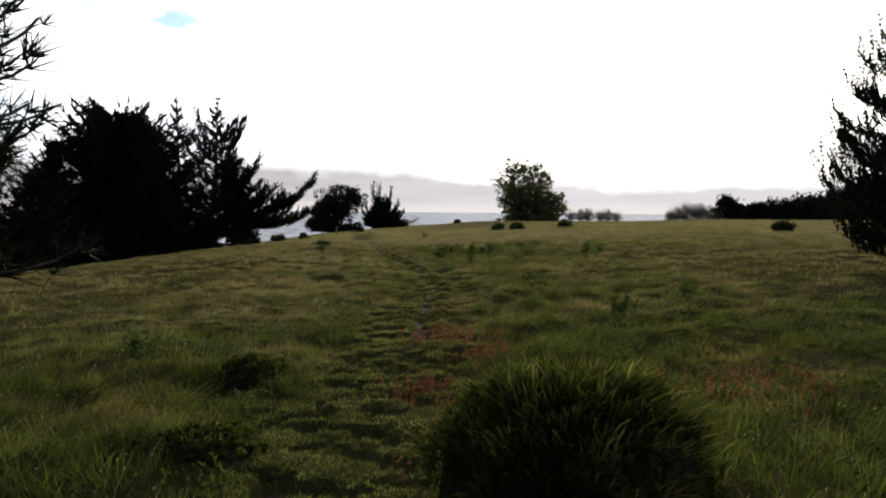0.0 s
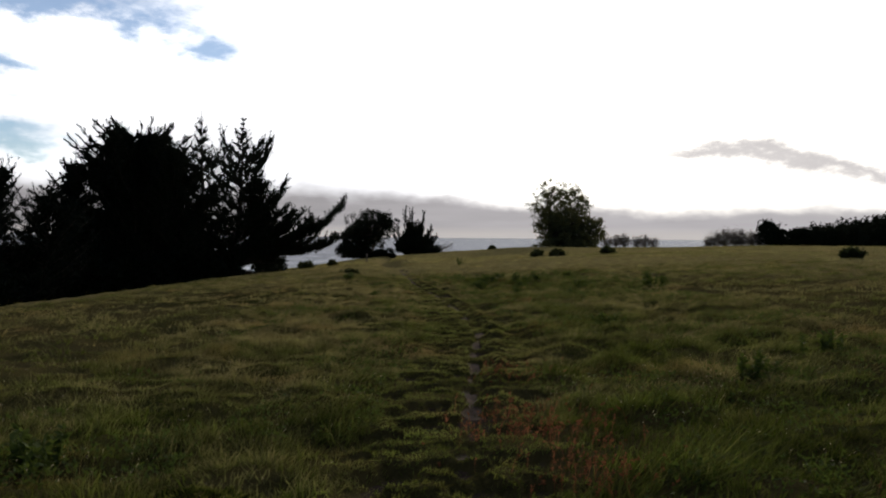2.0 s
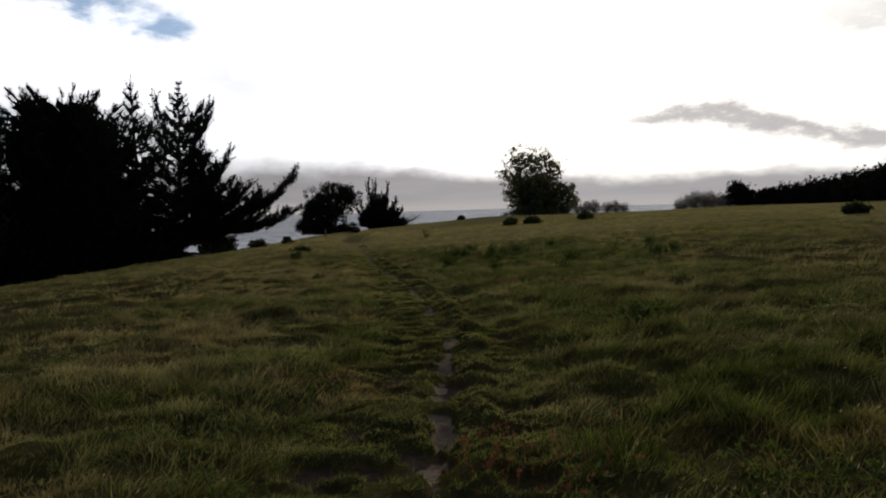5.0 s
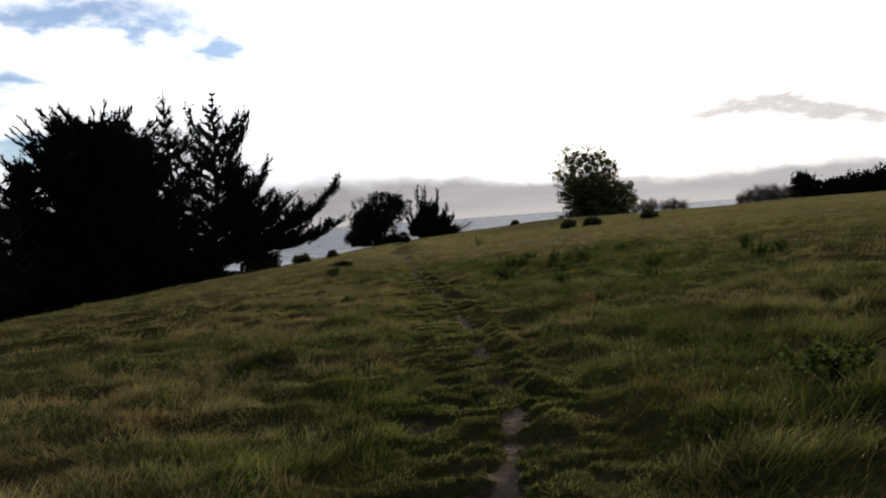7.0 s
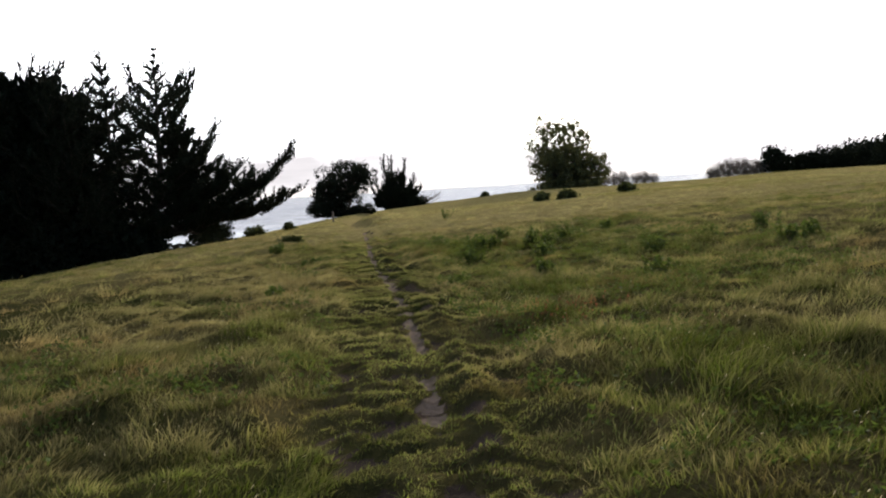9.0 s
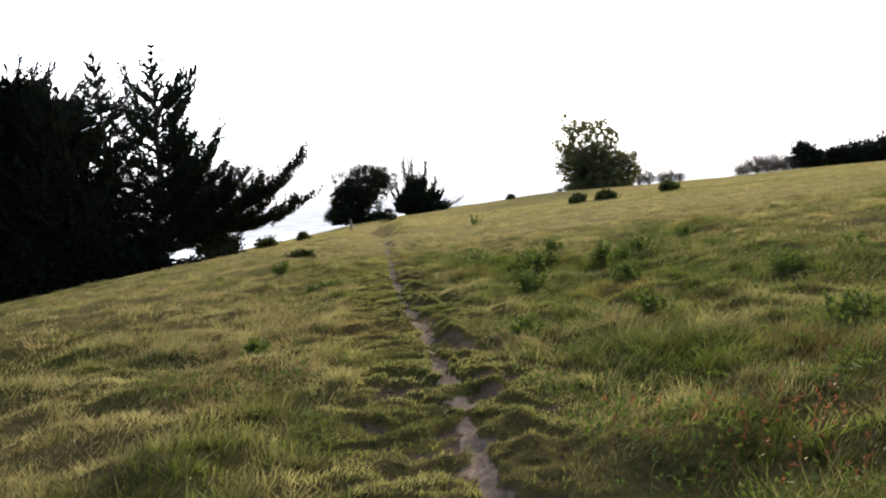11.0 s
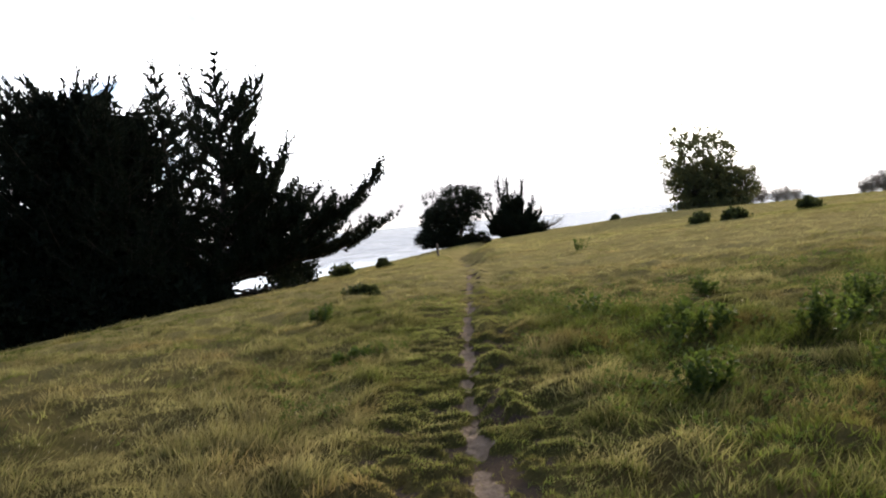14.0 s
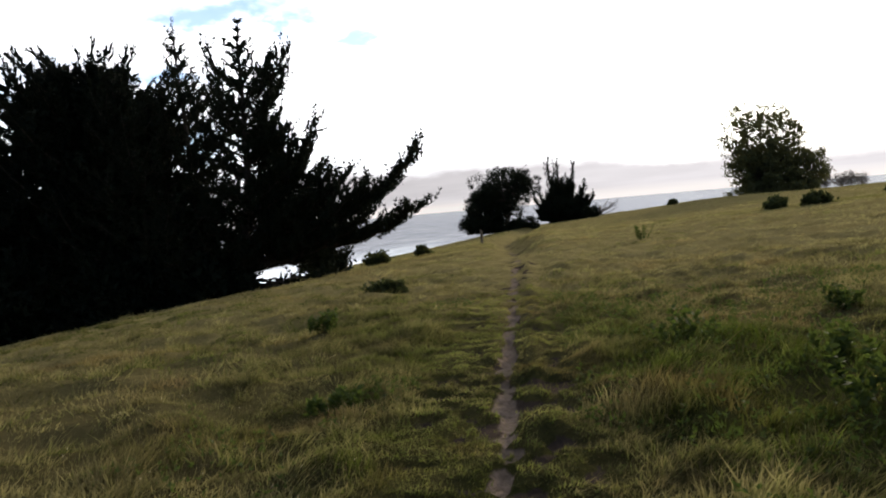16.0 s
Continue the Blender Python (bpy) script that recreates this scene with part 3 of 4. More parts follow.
def limbed_pine(name, label, base, stem, limbs, seed, girth=0.3, shoot=0.34, needle=0.15, width=0.018, every=0.2, side=0.34, up=0.9, spread=0.6, per=7, joints=3, group="", mats=None):
    """A pine whose limbs are parts of their own: each has side branches with upright tufted shoots.
    stem: points of the trunk. limbs: (start on the stem 0..1, azimuth, reach, rise, sag, lift, first needles 0..1, fullness)."""
    rng = np.random.RandomState(seed)
    m_leaf, m_bark = mats or (M_PINE, M_BARK)
    stem = np.asarray(stem, float)
    fine = along(stem, np.linspace(0, 1, 18))
    fine[1:-1] += rng.normal(size=(16, 3)) * 0.04
    trunk = Wood()
    trunk.tube(fine, girth, 0.025, 8)
    ob = tagged(empty(name, base), label, "tree", group)
    part("trunk", trunk.mesh("trunk", m_bark), ob)

    def foliage(shoots, lengths, ways):
        q = np.repeat(shoots, joints, 0) + np.repeat(ways * lengths[:, None], joints, 0) * np.tile(np.linspace(0.1, 0.92, joints), len(shoots))[:, None]
        return needles(rng, q, np.repeat(ways, joints, 0), per, needle, width, spread, True)

    for f, az, reach, rise, sag, lift, first, full in limbs:
        wood = Wood()
        a = along(fine, np.array([f]))[0]
        b = a + np.array((math.sin(az) * reach, math.cos(az) * reach, rise))
        pts = curve_points(a, b, sag, lift)
        pts[2:-1] += rng.normal(size=(len(pts) - 3, 3)) * 0.02 * reach
        long = np.linalg.norm(np.diff(pts, axis=0), axis=1).sum()
        wood.tube(pts, 0.016 * long + 0.012, 0.010, 5)
        at, way, size = [], [], []

        def shoots_on(line, start):
            seg = np.linalg.norm(np.diff(line, axis=0), axis=1).sum()
            k = max(2, int(seg * (1 - start) / every * full))
            t = np.linspace(start, 1.0, k)
            d = unit(along(line, np.minimum(t + 0.06, 1)) - along(line, np.maximum(t - 0.06, 0)))
            at.append(along(line, t))
            way.append(unit(d * 0.55 + np.array((0, 0, up)) + rng.normal(size=d.shape) * 0.32))
            size.append(shoot * rng.uniform(0.45, 1.15, k) * (0.75 + 0.5 * (t > 0.9)))

        shoots_on(pts, first)
        k = int(full * 3.0 * long / (side + 0.2))
        for j in range(k):
            t = first * 0.8 + (0.97 - first * 0.8) * (j + rng.rand()) / k
            q = along(pts, np.array([t]))[0]
            d = along(pts, np.array([min(t + 0.08, 1)]))[0] - along(pts, np.array([max(t - 0.08, 0)]))[0]
            a2 = math.atan2(d[0], d[1]) + (1 if j % 2 else -1) * rng.uniform(0.35, 1.25)
            el = math.atan2(d[2], math.hypot(d[0], d[1]))
            twig = bent(rng, q, a2, el * 0.5 + rng.normal() * 0.12, min(el * 0.7 + 0.40, 1.2), side * long ** 0.6 * (1.05 - 0.75 * t) * rng.uniform(0.6, 1.35) + 0.12, 4, 0.12)
            wood.tube(twig, 0.014, 0.006, 3)
            shoots_on(twig, 0.2)
        limb = part("limb", wood.mesh("limb", m_bark), ob)
        v, fc = foliage(np.concatenate(at), np.concatenate(size), np.concatenate(way))
        part("needles", tri_mesh("needles", v, fc, [m_leaf]), limb)
    # the leader: short whorls up the top of the stem
    t = np.repeat(np.linspace(0.80, 1.0, 9), 5)
    q = along(fine, t)
    a = rng.uniform(0, 6.28, len(t))
    flare = np.stack([np.cos(a), np.sin(a), np.full(len(t), 1.1)], 1)
    v, fc = foliage(q, shoot * (1.35 - 4.2 * (t - 0.80)) * rng.uniform(0.7, 1.1, len(t)), unit(flare))
    part("leader", tri_mesh("leader", v, fc, [m_leaf]), ob)
    return ob


def lobed_tree(name, label, base, lobes, seed, leaf=0.3, width=0.06, clump=0.25, mats=None, group="", stems=7):
    """A broad bush-like tree: several stems from the ground fork into lobes of leafy twigs.
    lobes: (dx, dy, middle height, half width, half height, twigs, leaves on a twig, hollow 0..1)."""
    rng = np.random.RandomState(seed)
    m_leaf, m_bark = mats
    ob = tagged(empty(name, base), label, "tree", group)
    hubs = []
    for k in range(stems):
        a = rng.uniform(0, 6.28)
        lobe = lobes[k % len(lobes)]
        tip = np.array((lobe[0] + math.cos(a) * lobe[3] * 0.35, lobe[1] + math.sin(a) * lobe[3] * 0.35, lobe[2] + lobe[4] * rng.uniform(-0.1, 0.5)))
        pts = curve_points((rng.normal() * 0.25, rng.normal() * 0.25, -0.15), tip, 0.0, 0.45)
        wood = Wood()
        wood.tube(pts, 0.16, 0.05, 6)
        part("stem", wood.mesh("stem", m_bark), ob)
        hubs.append(pts)
    hubs = np.concatenate(hubs)
    for dx, dy, zm, rw, rh, twigs, leaves, hollow in lobes:
        wood, at, way = Wood(), [], []
        for k in range(twigs):
            d = unit(rng.normal(size=3))
            bulge = 1 + 0.22 * noise.noise(Vector(d * 2.1) + Vector((seed, dx, 0))) + 0.16 * noise.noise(Vector(d * 5.5) + Vector((seed, 0, 0)))
            r = bulge * (hollow + (1 - hollow) * rng.rand() ** 0.6)
            p = np.array((dx + d[0] * rw * r, dy + d[1] * rw * r, max(zm + d[2] * rh * r, 0.15)))
            reach = np.linalg.norm(hubs - p, axis=1) + 0.8 * np.maximum(hubs[:, 2] - p[2], 0)
            q = hubs[np.argsort(reach)[rng.randint(0, 4)]]
            pts = curve_points(q, p, -0.05, 0.3, 5)
            wood.tube(pts, 0.022, 0.008, 3)
            n = int(leaves * rng.uniform(0.5, 1.5))
            u = rng.uniform(0.78, 1.04, n)
            at.append(along(pts, np.minimum(u, 1)) + rng.normal(size=(n, 3)) * clump * np.array((1, 1, 0.8)))
            way.append(np.tile(unit(p - q) * 0.5 + np.array((0, 0, 0.6)), (n, 1)))
        at, way = np.concatenate(at), np.concatenate(way)
        at[:, 2] = np.maximum(at[:, 2], 0.04)
        v, f = needles(rng, at, way, 1, leaf, width, 0.8)
        lobe = part("limb", wood.mesh("limb", m_bark), ob)
        part("leaves", tri_mesh("leaves", v, f, [m_leaf]), lobe)
    return ob


# ---- trees ----
EAST = math.pi / 2


def windswept_limbs():
    """Limbs of the big pine: long seaward ones, upturned at the end, and a shorter dense rest."""
    rng = np.random.RandomState(11)
    e = EAST
    out = [(0.16, e - 0.02, 8.45, 2.05, 0.20, 0.46, 0.30, 1.2), (0.16, e - 0.08, 8.45, 4.65, 0.50, 0.55, 0.34, 1.1), (0.17, e + 0.12, 6.5, 1.9, 0.2, 0.5, 0.28, 1.2), (0.16, e - 0.2, 6.9, 1.6, 0.2, 0.45, 0.32, 1.1),
           (0.18, e + 0.04, 6.2, 2.6, 0.4, 0.5, 0.30, 1.1),
           (0.22, e - 0.02, 5.3, 3.3, 0.3, 0.6, 0.25, 1.2), (0.24, e + 0.18, 4.6, 2.3, 0.3, 0.55, 0.25, 1.2), (0.17, e - 0.03, 7.3, 3.2, 0.45, 0.55, 0.30, 1.2), (0.19, e + 0.20, 5.9, 2.4, 0.4, 0.5, 0.25, 1.2), (0.20, e - 0.15, 6.0, 2.9, 0.4, 0.55, 0.28, 1.2), (0.30, e + 0.05, 4.2, 2.4, 0.3, 0.55, 0.25, 1.2), (0.34, e - 0.1, 3.6, 2.4, 0.3, 0.55, 0.25, 1.2), (0.26, e - 0.2, 4.2, 2.2, 0.3, 0.55, 0.25, 1.1),
           (0.40, e + 0.02, 3.5, 3.7, 0.25, 0.6, 0.30, 1.2), (0.42, e - 0.22, 2.8, 2.5, 0.2, 0.55, 0.28, 1.1), (0.44, e + 0.25, 2.7, 2.3, 0.2, 0.55, 0.25, 1.1),
           (0.76, e + 0.05, 2.1, 2.1, 0.15, 0.5, 0.25, 1.3), (0.72, e - 0.25, 1.9, 1.7, 0.15, 0.5, 0.25, 1.2), (0.70, e + 0.3, 1.7, 1.2, 0.15, 0.5, 0.2, 1.2), (0.80, e - 0.1, 1.4, 1.5, 0.05, 0.5, 0.2, 1.2),
           (0.75, -e, 1.35, 2.9, 0.1, 0.7, 0.55, 1.0), (0.66, -e + 0.4, 1.7, 1.9, 0.1, 0.55, 0.3, 1.0), (0.60, -e - 0.3, 2.0, 1.9, 0.1, 0.55, 0.3, 1.0)]
    for k in range(46):
        f = 0.10 + 0.50 * (k + rng.rand()) / 46
        az = k * 2.39996
        reach = np.interp(f, (0.08, 0.2, 0.35, 0.62), (3.7, 3.4, 2.5, 1.6)) * (1.05 - 0.25 * towards(az, e)) * rng.uniform(0.8, 1.15)
        out.append((f, az, reach, reach * rng.uniform(0.15, 0.55), 0.1, 0.5, 0.22, 1.05))
    for k in range(22):
        f = 0.20 + 0.46 * (k + rng.rand()) / 22
        reach = np.interp(f, (0.2, 0.4, 0.66), (4.5, 2.9, 1.8)) * rng.uniform(0.6, 1.0)
        out.append((f, e + rng.uniform(-0.8, 0.8), reach, reach * rng.uniform(0.35, 0.7), 0.15, 0.5, 0.22, 1.25))
    for k in range(30):
        f = 0.60 + 0.34 * (k + rng.rand()) / 30
        reach = np.interp(f, (0.58, 0.75, 0.85, 0.94), (1.5, 1.35, 0.75, 0.25)) * rng.uniform(0.6, 1.1)
        out.append((f, k * 2.39996, reach, reach * rng.uniform(0.4, 0.8), 0.05, 0.5, 0.25, 1.2))
    for k in range(9):
        out.append((0.10 + 0.02 * rng.rand(), e + rng.uniform(-0.6, 0.6), rng.uniform(3.0, 5.5), rng.uniform(-0.9, 0.0), 0.2, 0.2, 0.55, 0.25))
    return out


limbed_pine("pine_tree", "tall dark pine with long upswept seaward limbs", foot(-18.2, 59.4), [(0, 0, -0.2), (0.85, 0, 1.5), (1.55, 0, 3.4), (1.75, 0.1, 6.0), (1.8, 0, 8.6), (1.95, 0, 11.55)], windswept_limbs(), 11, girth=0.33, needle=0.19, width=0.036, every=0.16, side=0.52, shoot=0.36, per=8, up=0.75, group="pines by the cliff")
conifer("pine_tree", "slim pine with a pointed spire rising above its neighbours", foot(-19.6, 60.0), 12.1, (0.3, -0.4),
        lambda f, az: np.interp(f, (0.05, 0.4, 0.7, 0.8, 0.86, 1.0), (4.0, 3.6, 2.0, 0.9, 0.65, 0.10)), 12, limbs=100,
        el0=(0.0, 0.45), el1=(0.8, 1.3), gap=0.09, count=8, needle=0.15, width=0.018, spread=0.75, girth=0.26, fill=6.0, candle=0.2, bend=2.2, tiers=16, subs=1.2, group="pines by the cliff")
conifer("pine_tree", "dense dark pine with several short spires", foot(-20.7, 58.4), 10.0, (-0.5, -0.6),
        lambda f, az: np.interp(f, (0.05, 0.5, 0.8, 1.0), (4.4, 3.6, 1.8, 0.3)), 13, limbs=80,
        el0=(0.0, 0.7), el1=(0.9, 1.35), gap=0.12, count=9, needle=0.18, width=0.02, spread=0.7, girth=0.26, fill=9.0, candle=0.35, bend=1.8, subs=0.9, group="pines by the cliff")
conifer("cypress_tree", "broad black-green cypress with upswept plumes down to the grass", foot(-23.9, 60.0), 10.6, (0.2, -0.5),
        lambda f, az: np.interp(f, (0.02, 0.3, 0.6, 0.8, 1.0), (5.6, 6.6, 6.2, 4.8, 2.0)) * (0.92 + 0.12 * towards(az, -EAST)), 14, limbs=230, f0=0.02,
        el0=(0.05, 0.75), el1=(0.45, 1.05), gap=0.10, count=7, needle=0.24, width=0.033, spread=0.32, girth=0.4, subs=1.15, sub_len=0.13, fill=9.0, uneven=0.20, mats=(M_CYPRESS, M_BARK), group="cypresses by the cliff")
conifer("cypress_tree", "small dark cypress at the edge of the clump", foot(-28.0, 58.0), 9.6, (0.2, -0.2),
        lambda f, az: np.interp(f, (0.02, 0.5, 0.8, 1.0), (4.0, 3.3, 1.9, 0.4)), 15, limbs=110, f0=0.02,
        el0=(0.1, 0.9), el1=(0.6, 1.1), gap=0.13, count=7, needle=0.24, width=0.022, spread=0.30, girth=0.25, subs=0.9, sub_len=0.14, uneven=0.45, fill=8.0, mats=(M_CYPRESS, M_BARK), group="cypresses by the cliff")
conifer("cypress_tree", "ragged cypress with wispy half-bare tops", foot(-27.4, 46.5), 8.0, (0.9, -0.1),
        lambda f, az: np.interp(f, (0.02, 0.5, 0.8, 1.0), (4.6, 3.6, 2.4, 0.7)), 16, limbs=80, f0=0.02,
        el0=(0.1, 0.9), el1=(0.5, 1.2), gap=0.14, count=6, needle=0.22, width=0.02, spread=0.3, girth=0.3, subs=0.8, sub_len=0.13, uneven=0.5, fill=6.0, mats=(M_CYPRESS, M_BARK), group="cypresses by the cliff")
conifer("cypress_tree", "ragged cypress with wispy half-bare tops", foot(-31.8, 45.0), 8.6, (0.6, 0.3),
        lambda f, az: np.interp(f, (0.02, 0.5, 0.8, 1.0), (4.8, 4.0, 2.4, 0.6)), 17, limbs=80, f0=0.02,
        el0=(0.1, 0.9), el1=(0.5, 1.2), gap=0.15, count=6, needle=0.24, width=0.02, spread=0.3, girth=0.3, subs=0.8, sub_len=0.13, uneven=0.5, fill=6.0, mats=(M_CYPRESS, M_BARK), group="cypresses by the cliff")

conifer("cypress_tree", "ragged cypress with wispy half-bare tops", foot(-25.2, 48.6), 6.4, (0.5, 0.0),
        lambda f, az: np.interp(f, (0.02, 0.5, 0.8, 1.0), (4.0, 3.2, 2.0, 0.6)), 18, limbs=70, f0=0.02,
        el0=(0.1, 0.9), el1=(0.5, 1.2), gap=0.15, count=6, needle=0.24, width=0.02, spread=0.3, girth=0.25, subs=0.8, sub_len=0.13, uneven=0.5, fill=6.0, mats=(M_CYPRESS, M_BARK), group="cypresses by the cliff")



lobed_tree("pine_tree", "round-headed pine with bare lower stems", foot(-12.6, 104.6), [
    (0.2, 0.0, 4.2, 3.2, 2.3, 250, 34, 0.25), (-1.3, 0.0, 2.8, 2.2, 1.9, 200, 38, 0.15), (-2.0, -0.3, 1.0, 2.2, 1.3, 230, 40, 0.1), (2.1, 0.0, 4.6, 1.7, 1.4, 90, 32, 0.3), (1.9, -0.2, 0.5, 1.8, 0.8, 120, 32, 0.15), (0.4, 0.0, 2.3, 1.9, 1.3, 80, 32, 0.2), (-0.4, -0.3, 0.5, 1.6, 0.7, 60, 34, 0.1)],
    21, leaf=0.27, width=0.048, clump=0.15, mats=(M_PINE, M_BARK), stems=9)


def young_pine_limbs():
    rng = np.random.RandomState(22)
    out = []
    for x, y, high in ((-1.0, 0.3, 6.0), (-0.15, -0.2, 5.7), (1.25, 0.2, 5.4), (-1.9, -0.3, 3.6), (2.2, -0.2, 3.5), (0.6, 0.5, 3.9), (-0.6, -0.6, 4.2), (1.8, 0.4, 2.9), (-2.4, 0.2, 2.6), (2.9, 0.0, 2.3)):
        out.append((0.02, math.atan2(x, y), math.hypot(x, y), high, 0.0, 0.9, 0.20, 1.3))
    for k in range(80):
        a = k * 2.39996
        reach = rng.uniform(0.5, 3.0)
        out.append((rng.uniform(0.0, 0.25), a, reach * (1 + 0.18 * math.sin(a)), 3.7 * (1 - (reach / 3.3) ** 1.5) * rng.uniform(0.25, 1.0) + 0.1, 0.05, 0.5, 0.22, 1.7))
    return out


limbed_pine("pine_tree", "bushy young pine with candle-like spires", foot(-6.7, 103.4), [(0, 0, -0.2), (0.0, 0, 1.2), (-0.1, 0, 3.0)], young_pine_limbs(), 22, girth=0.12, shoot=0.42, needle=0.22, width=0.046, every=0.38, side=0.30, per=6)
lobed_tree("bushy_tree", "lone bushy evergreen with light showing through its rim", foot(14.3, 120.0), [
    (-0.5, 0.0, 5.6, 4.8, 4.9, 360, 26, 0.42), (-0.3, 0.0, 3.6, 4.0, 3.2, 220, 46, 0.1), (0.3, -0.6, 1.6, 4.6, 1.9, 200, 50, 0.1), (0.8, -1.0, 0.5, 5.0, 0.9, 130, 50, 0.2), (4.0, 0.0, 2.3, 2.6, 2.4, 170, 36, 0.3), (1.2, 0.0, 5.9, 3.7, 3.7, 150, 24, 0.35)],
    23, leaf=0.26, width=0.085, clump=0.20, mats=(M_LEAFY, M_BARK))


def candle_limbs():
    rng = np.random.RandomState(24)
    out = []
    for k in range(52):
        f = 0.04 + 0.88 * (k + rng.rand()) / 52
        a = k * 2.39996
        reach = np.interp(f, (0.04, 0.35, 0.6, 0.85, 1.0), (1.75, 1.9, 1.55, 0.8, 0.3)) * rng.uniform(0.75, 1.1)
        out.append((f, a, reach, reach * rng.uniform(0.35, 0.7), 0.05, 0.7, 0.20, 1.25))
    return out


limbed_pine("pine_tree", "young pine beside the meadow with upright candles", foot(11.0, 17.6), [(0, 0, -0.1), (0.05, 0, 2.5), (0.0, 0, 5.9)], candle_limbs(), 24, girth=0.11, shoot=0.46, needle=0.12, width=0.014, every=0.15, side=0.50, up=1.3, spread=0.45, per=9, joints=5)
conifer("pine_tree", "pine with loose needles close beside the path", foot(-2.75, 1.6), 4.8, (0.1, 0.1),
        lambda f, az: np.interp(f, (0.2, 0.3, 0.6, 0.85, 1.0), (0.8, 1.0, 1.05, 0.8, 0.2)), 25, limbs=130, f0=0.31,
        el0=(-0.2, 0.5), el1=(0.3, 1.0), gap=0.05, count=13, needle=0.16, width=0.0035, spread=0.6, girth=0.10, subs=1.3)


def far_round_tree(name, label, high, wide, seed, mats=None):
    return round_tree(name, label, (0, 0, 0), wide, high, seed, mid=0.45, stem=0.1, limbs=80, leaves=26, leaf=0.8, width=0.34, clump=0.75, lump=0.25, inner=0.35, mats=mats, group="far wood")


def build_far_wood():
    kinds = [far_round_tree("tree", "dark rounded tree in a distant wood", 10.0, 9.5, 31), far_round_tree("tree", "dark rounded tree in a distant wood", 9.0, 11.0, 32), far_round_tree("tree", "dark rounded tree in a distant wood", 11.0, 8.5, 33)]
    rng = np.random.RandomState(34)
    spots = [(0.380, 250, 0.92)]
    for k in range(46):
        a = 0.410 + 0.0062 * k + rng.normal() * 0.003
        spots.append((a, 262 - 95 * (a - 0.405) / 0.29 + rng.uniform(-6, 22), rng.uniform(0.72, 1.15) * (0.66 + 0.44 * min((a - 0.405) / 0.17, 1.2))))
    for i, (a, d, size) in enumerate(spots):
        x, y = a * d, d
        m = pose(x, y, float(land(x, y)) - 0.2, 0, 0, rng.uniform(0, 360)) @ Matrix.Scale(size, 4)
        src = kinds[i % 3]
        if i < 3:
            src.matrix_world = m
            kinds[i] = src
        else:
            ob = copy_thing(src, m)
            ob.matrix_basis = m
    pale = round_tree("shrub", "pale leafless shrub on the far edge of the land", (0, 0, 0), 4.2, 4.4, 35, mid=0.6, stem=0.05, limbs=130, leaves=10, leaf=0.6, width=0.018, clump=0.22, lump=0.25, inner=0.3, mats=(M_GREYLEAF, M_GREYLEAF), group="far shrubs", category="shrub", twig=0.02)
    first = True
    for a, d, size in [(0.178, 240, 0.9), (0.190, 246, 1.0), (0.200, 240, 1.05), (0.216, 244, 0.9), (0.226, 248, 1.0), (0.236, 250, 0.85), (0.304, 250, 0.9), (0.312, 252, 1.2), (0.324, 250, 1.45), (0.335, 254, 1.5), (0.345, 250, 1.35), (0.356, 252, 1.3), (0.366, 250, 1.2)]:
        x, y = a * d, d
        m = pose(x, y, float(land(x, y)) - 0.1, 0, 0, rng.uniform(0, 360)) @ Matrix.Scale(size, 4)
        if first:
            pale.matrix_world = m
            first = False
        else:
            ob = copy_thing(pale, m)
            ob.matrix_basis = m


build_far_wood()


# ---- shrubs, herbs and small things ----
def shrub(name, label, x, y, wide, high, seed, mat=None, leaf=0.12, group="", lobes=5, density=260):
    """A low mound of leafy twigs, uneven in outline."""
    rng = np.random.RandomState(seed)
    wood, at, way = Wood(), [], []
    for k in range(lobes * 5):
        az, el = rng.uniform(0, 2 * np.pi), rng.uniform(0.15, 1.3)
        long = rng.uniform(0.6, 1.1) / math.sqrt((math.cos(el) / wide * 2) ** 2 + (math.sin(el) / high) ** 2)
        pts = bent(rng, (rng.normal() * wide * 0.08, rng.normal() * wide * 0.08, 0), az, el, el + 0.2, long, 5, 0.15)
        wood.tube(pts, 0.012, 0.004, 4)
        t = rng.uniform(0.3, 1.0, int(density / lobes / 5 * 4))
        q = np.stack([np.interp(t, np.linspace(0, 1, 6), pts[:, c]) for c in range(3)], 1)
        at.append(q + rng.normal(size=q.shape) * 0.07 * wide)
        way.append(np.tile(pts[-1] - pts[0], (len(q), 1)) * 0.5 + np.array((0, 0, 0.2)))
    at, way = np.concatenate(at), np.concatenate(way)
    at[:, 2] = np.maximum(at[:, 2], 0.02)
    v, f = needles(rng, at, way, 4, leaf, leaf * 0.28, 0.7, density > 400)
    ob = tagged(empty(name, foot(x, y, 0.03)), label, "shrub", group)
    part("stems", wood.mesh("stems", M_BARK), ob)
    part("leaves", tri_mesh("leaves", v, f, [mat or M_SHRUB]), ob)
    return ob


shrub("shrub", "low dark shrub in the open meadow", 7.1, 66.2, 1.25, 0.42, 41, group="meadow shrubs", leaf=0.2)
shrub("shrub", "low dark shrub in the open meadow", 5.6, 67.0, 1.1, 0.34, 42, group="meadow shrubs", leaf=0.2)
shrub("shrub", "low dark shrub in the open meadow", 12.0, 71.0, 1.5, 0.5, 43, group="meadow shrubs", leaf=0.2)
shrub("shrub", "low dark shrub in the open meadow", 23.4, 51.8, 1.2, 0.5, 44, group="meadow shrubs", leaf=0.2)
shrub("shrub", "low dark shrub spreading over the grass", -6.5, 45.4, 0.95, 0.24, 45, group="meadow shrubs", leaf=0.14)
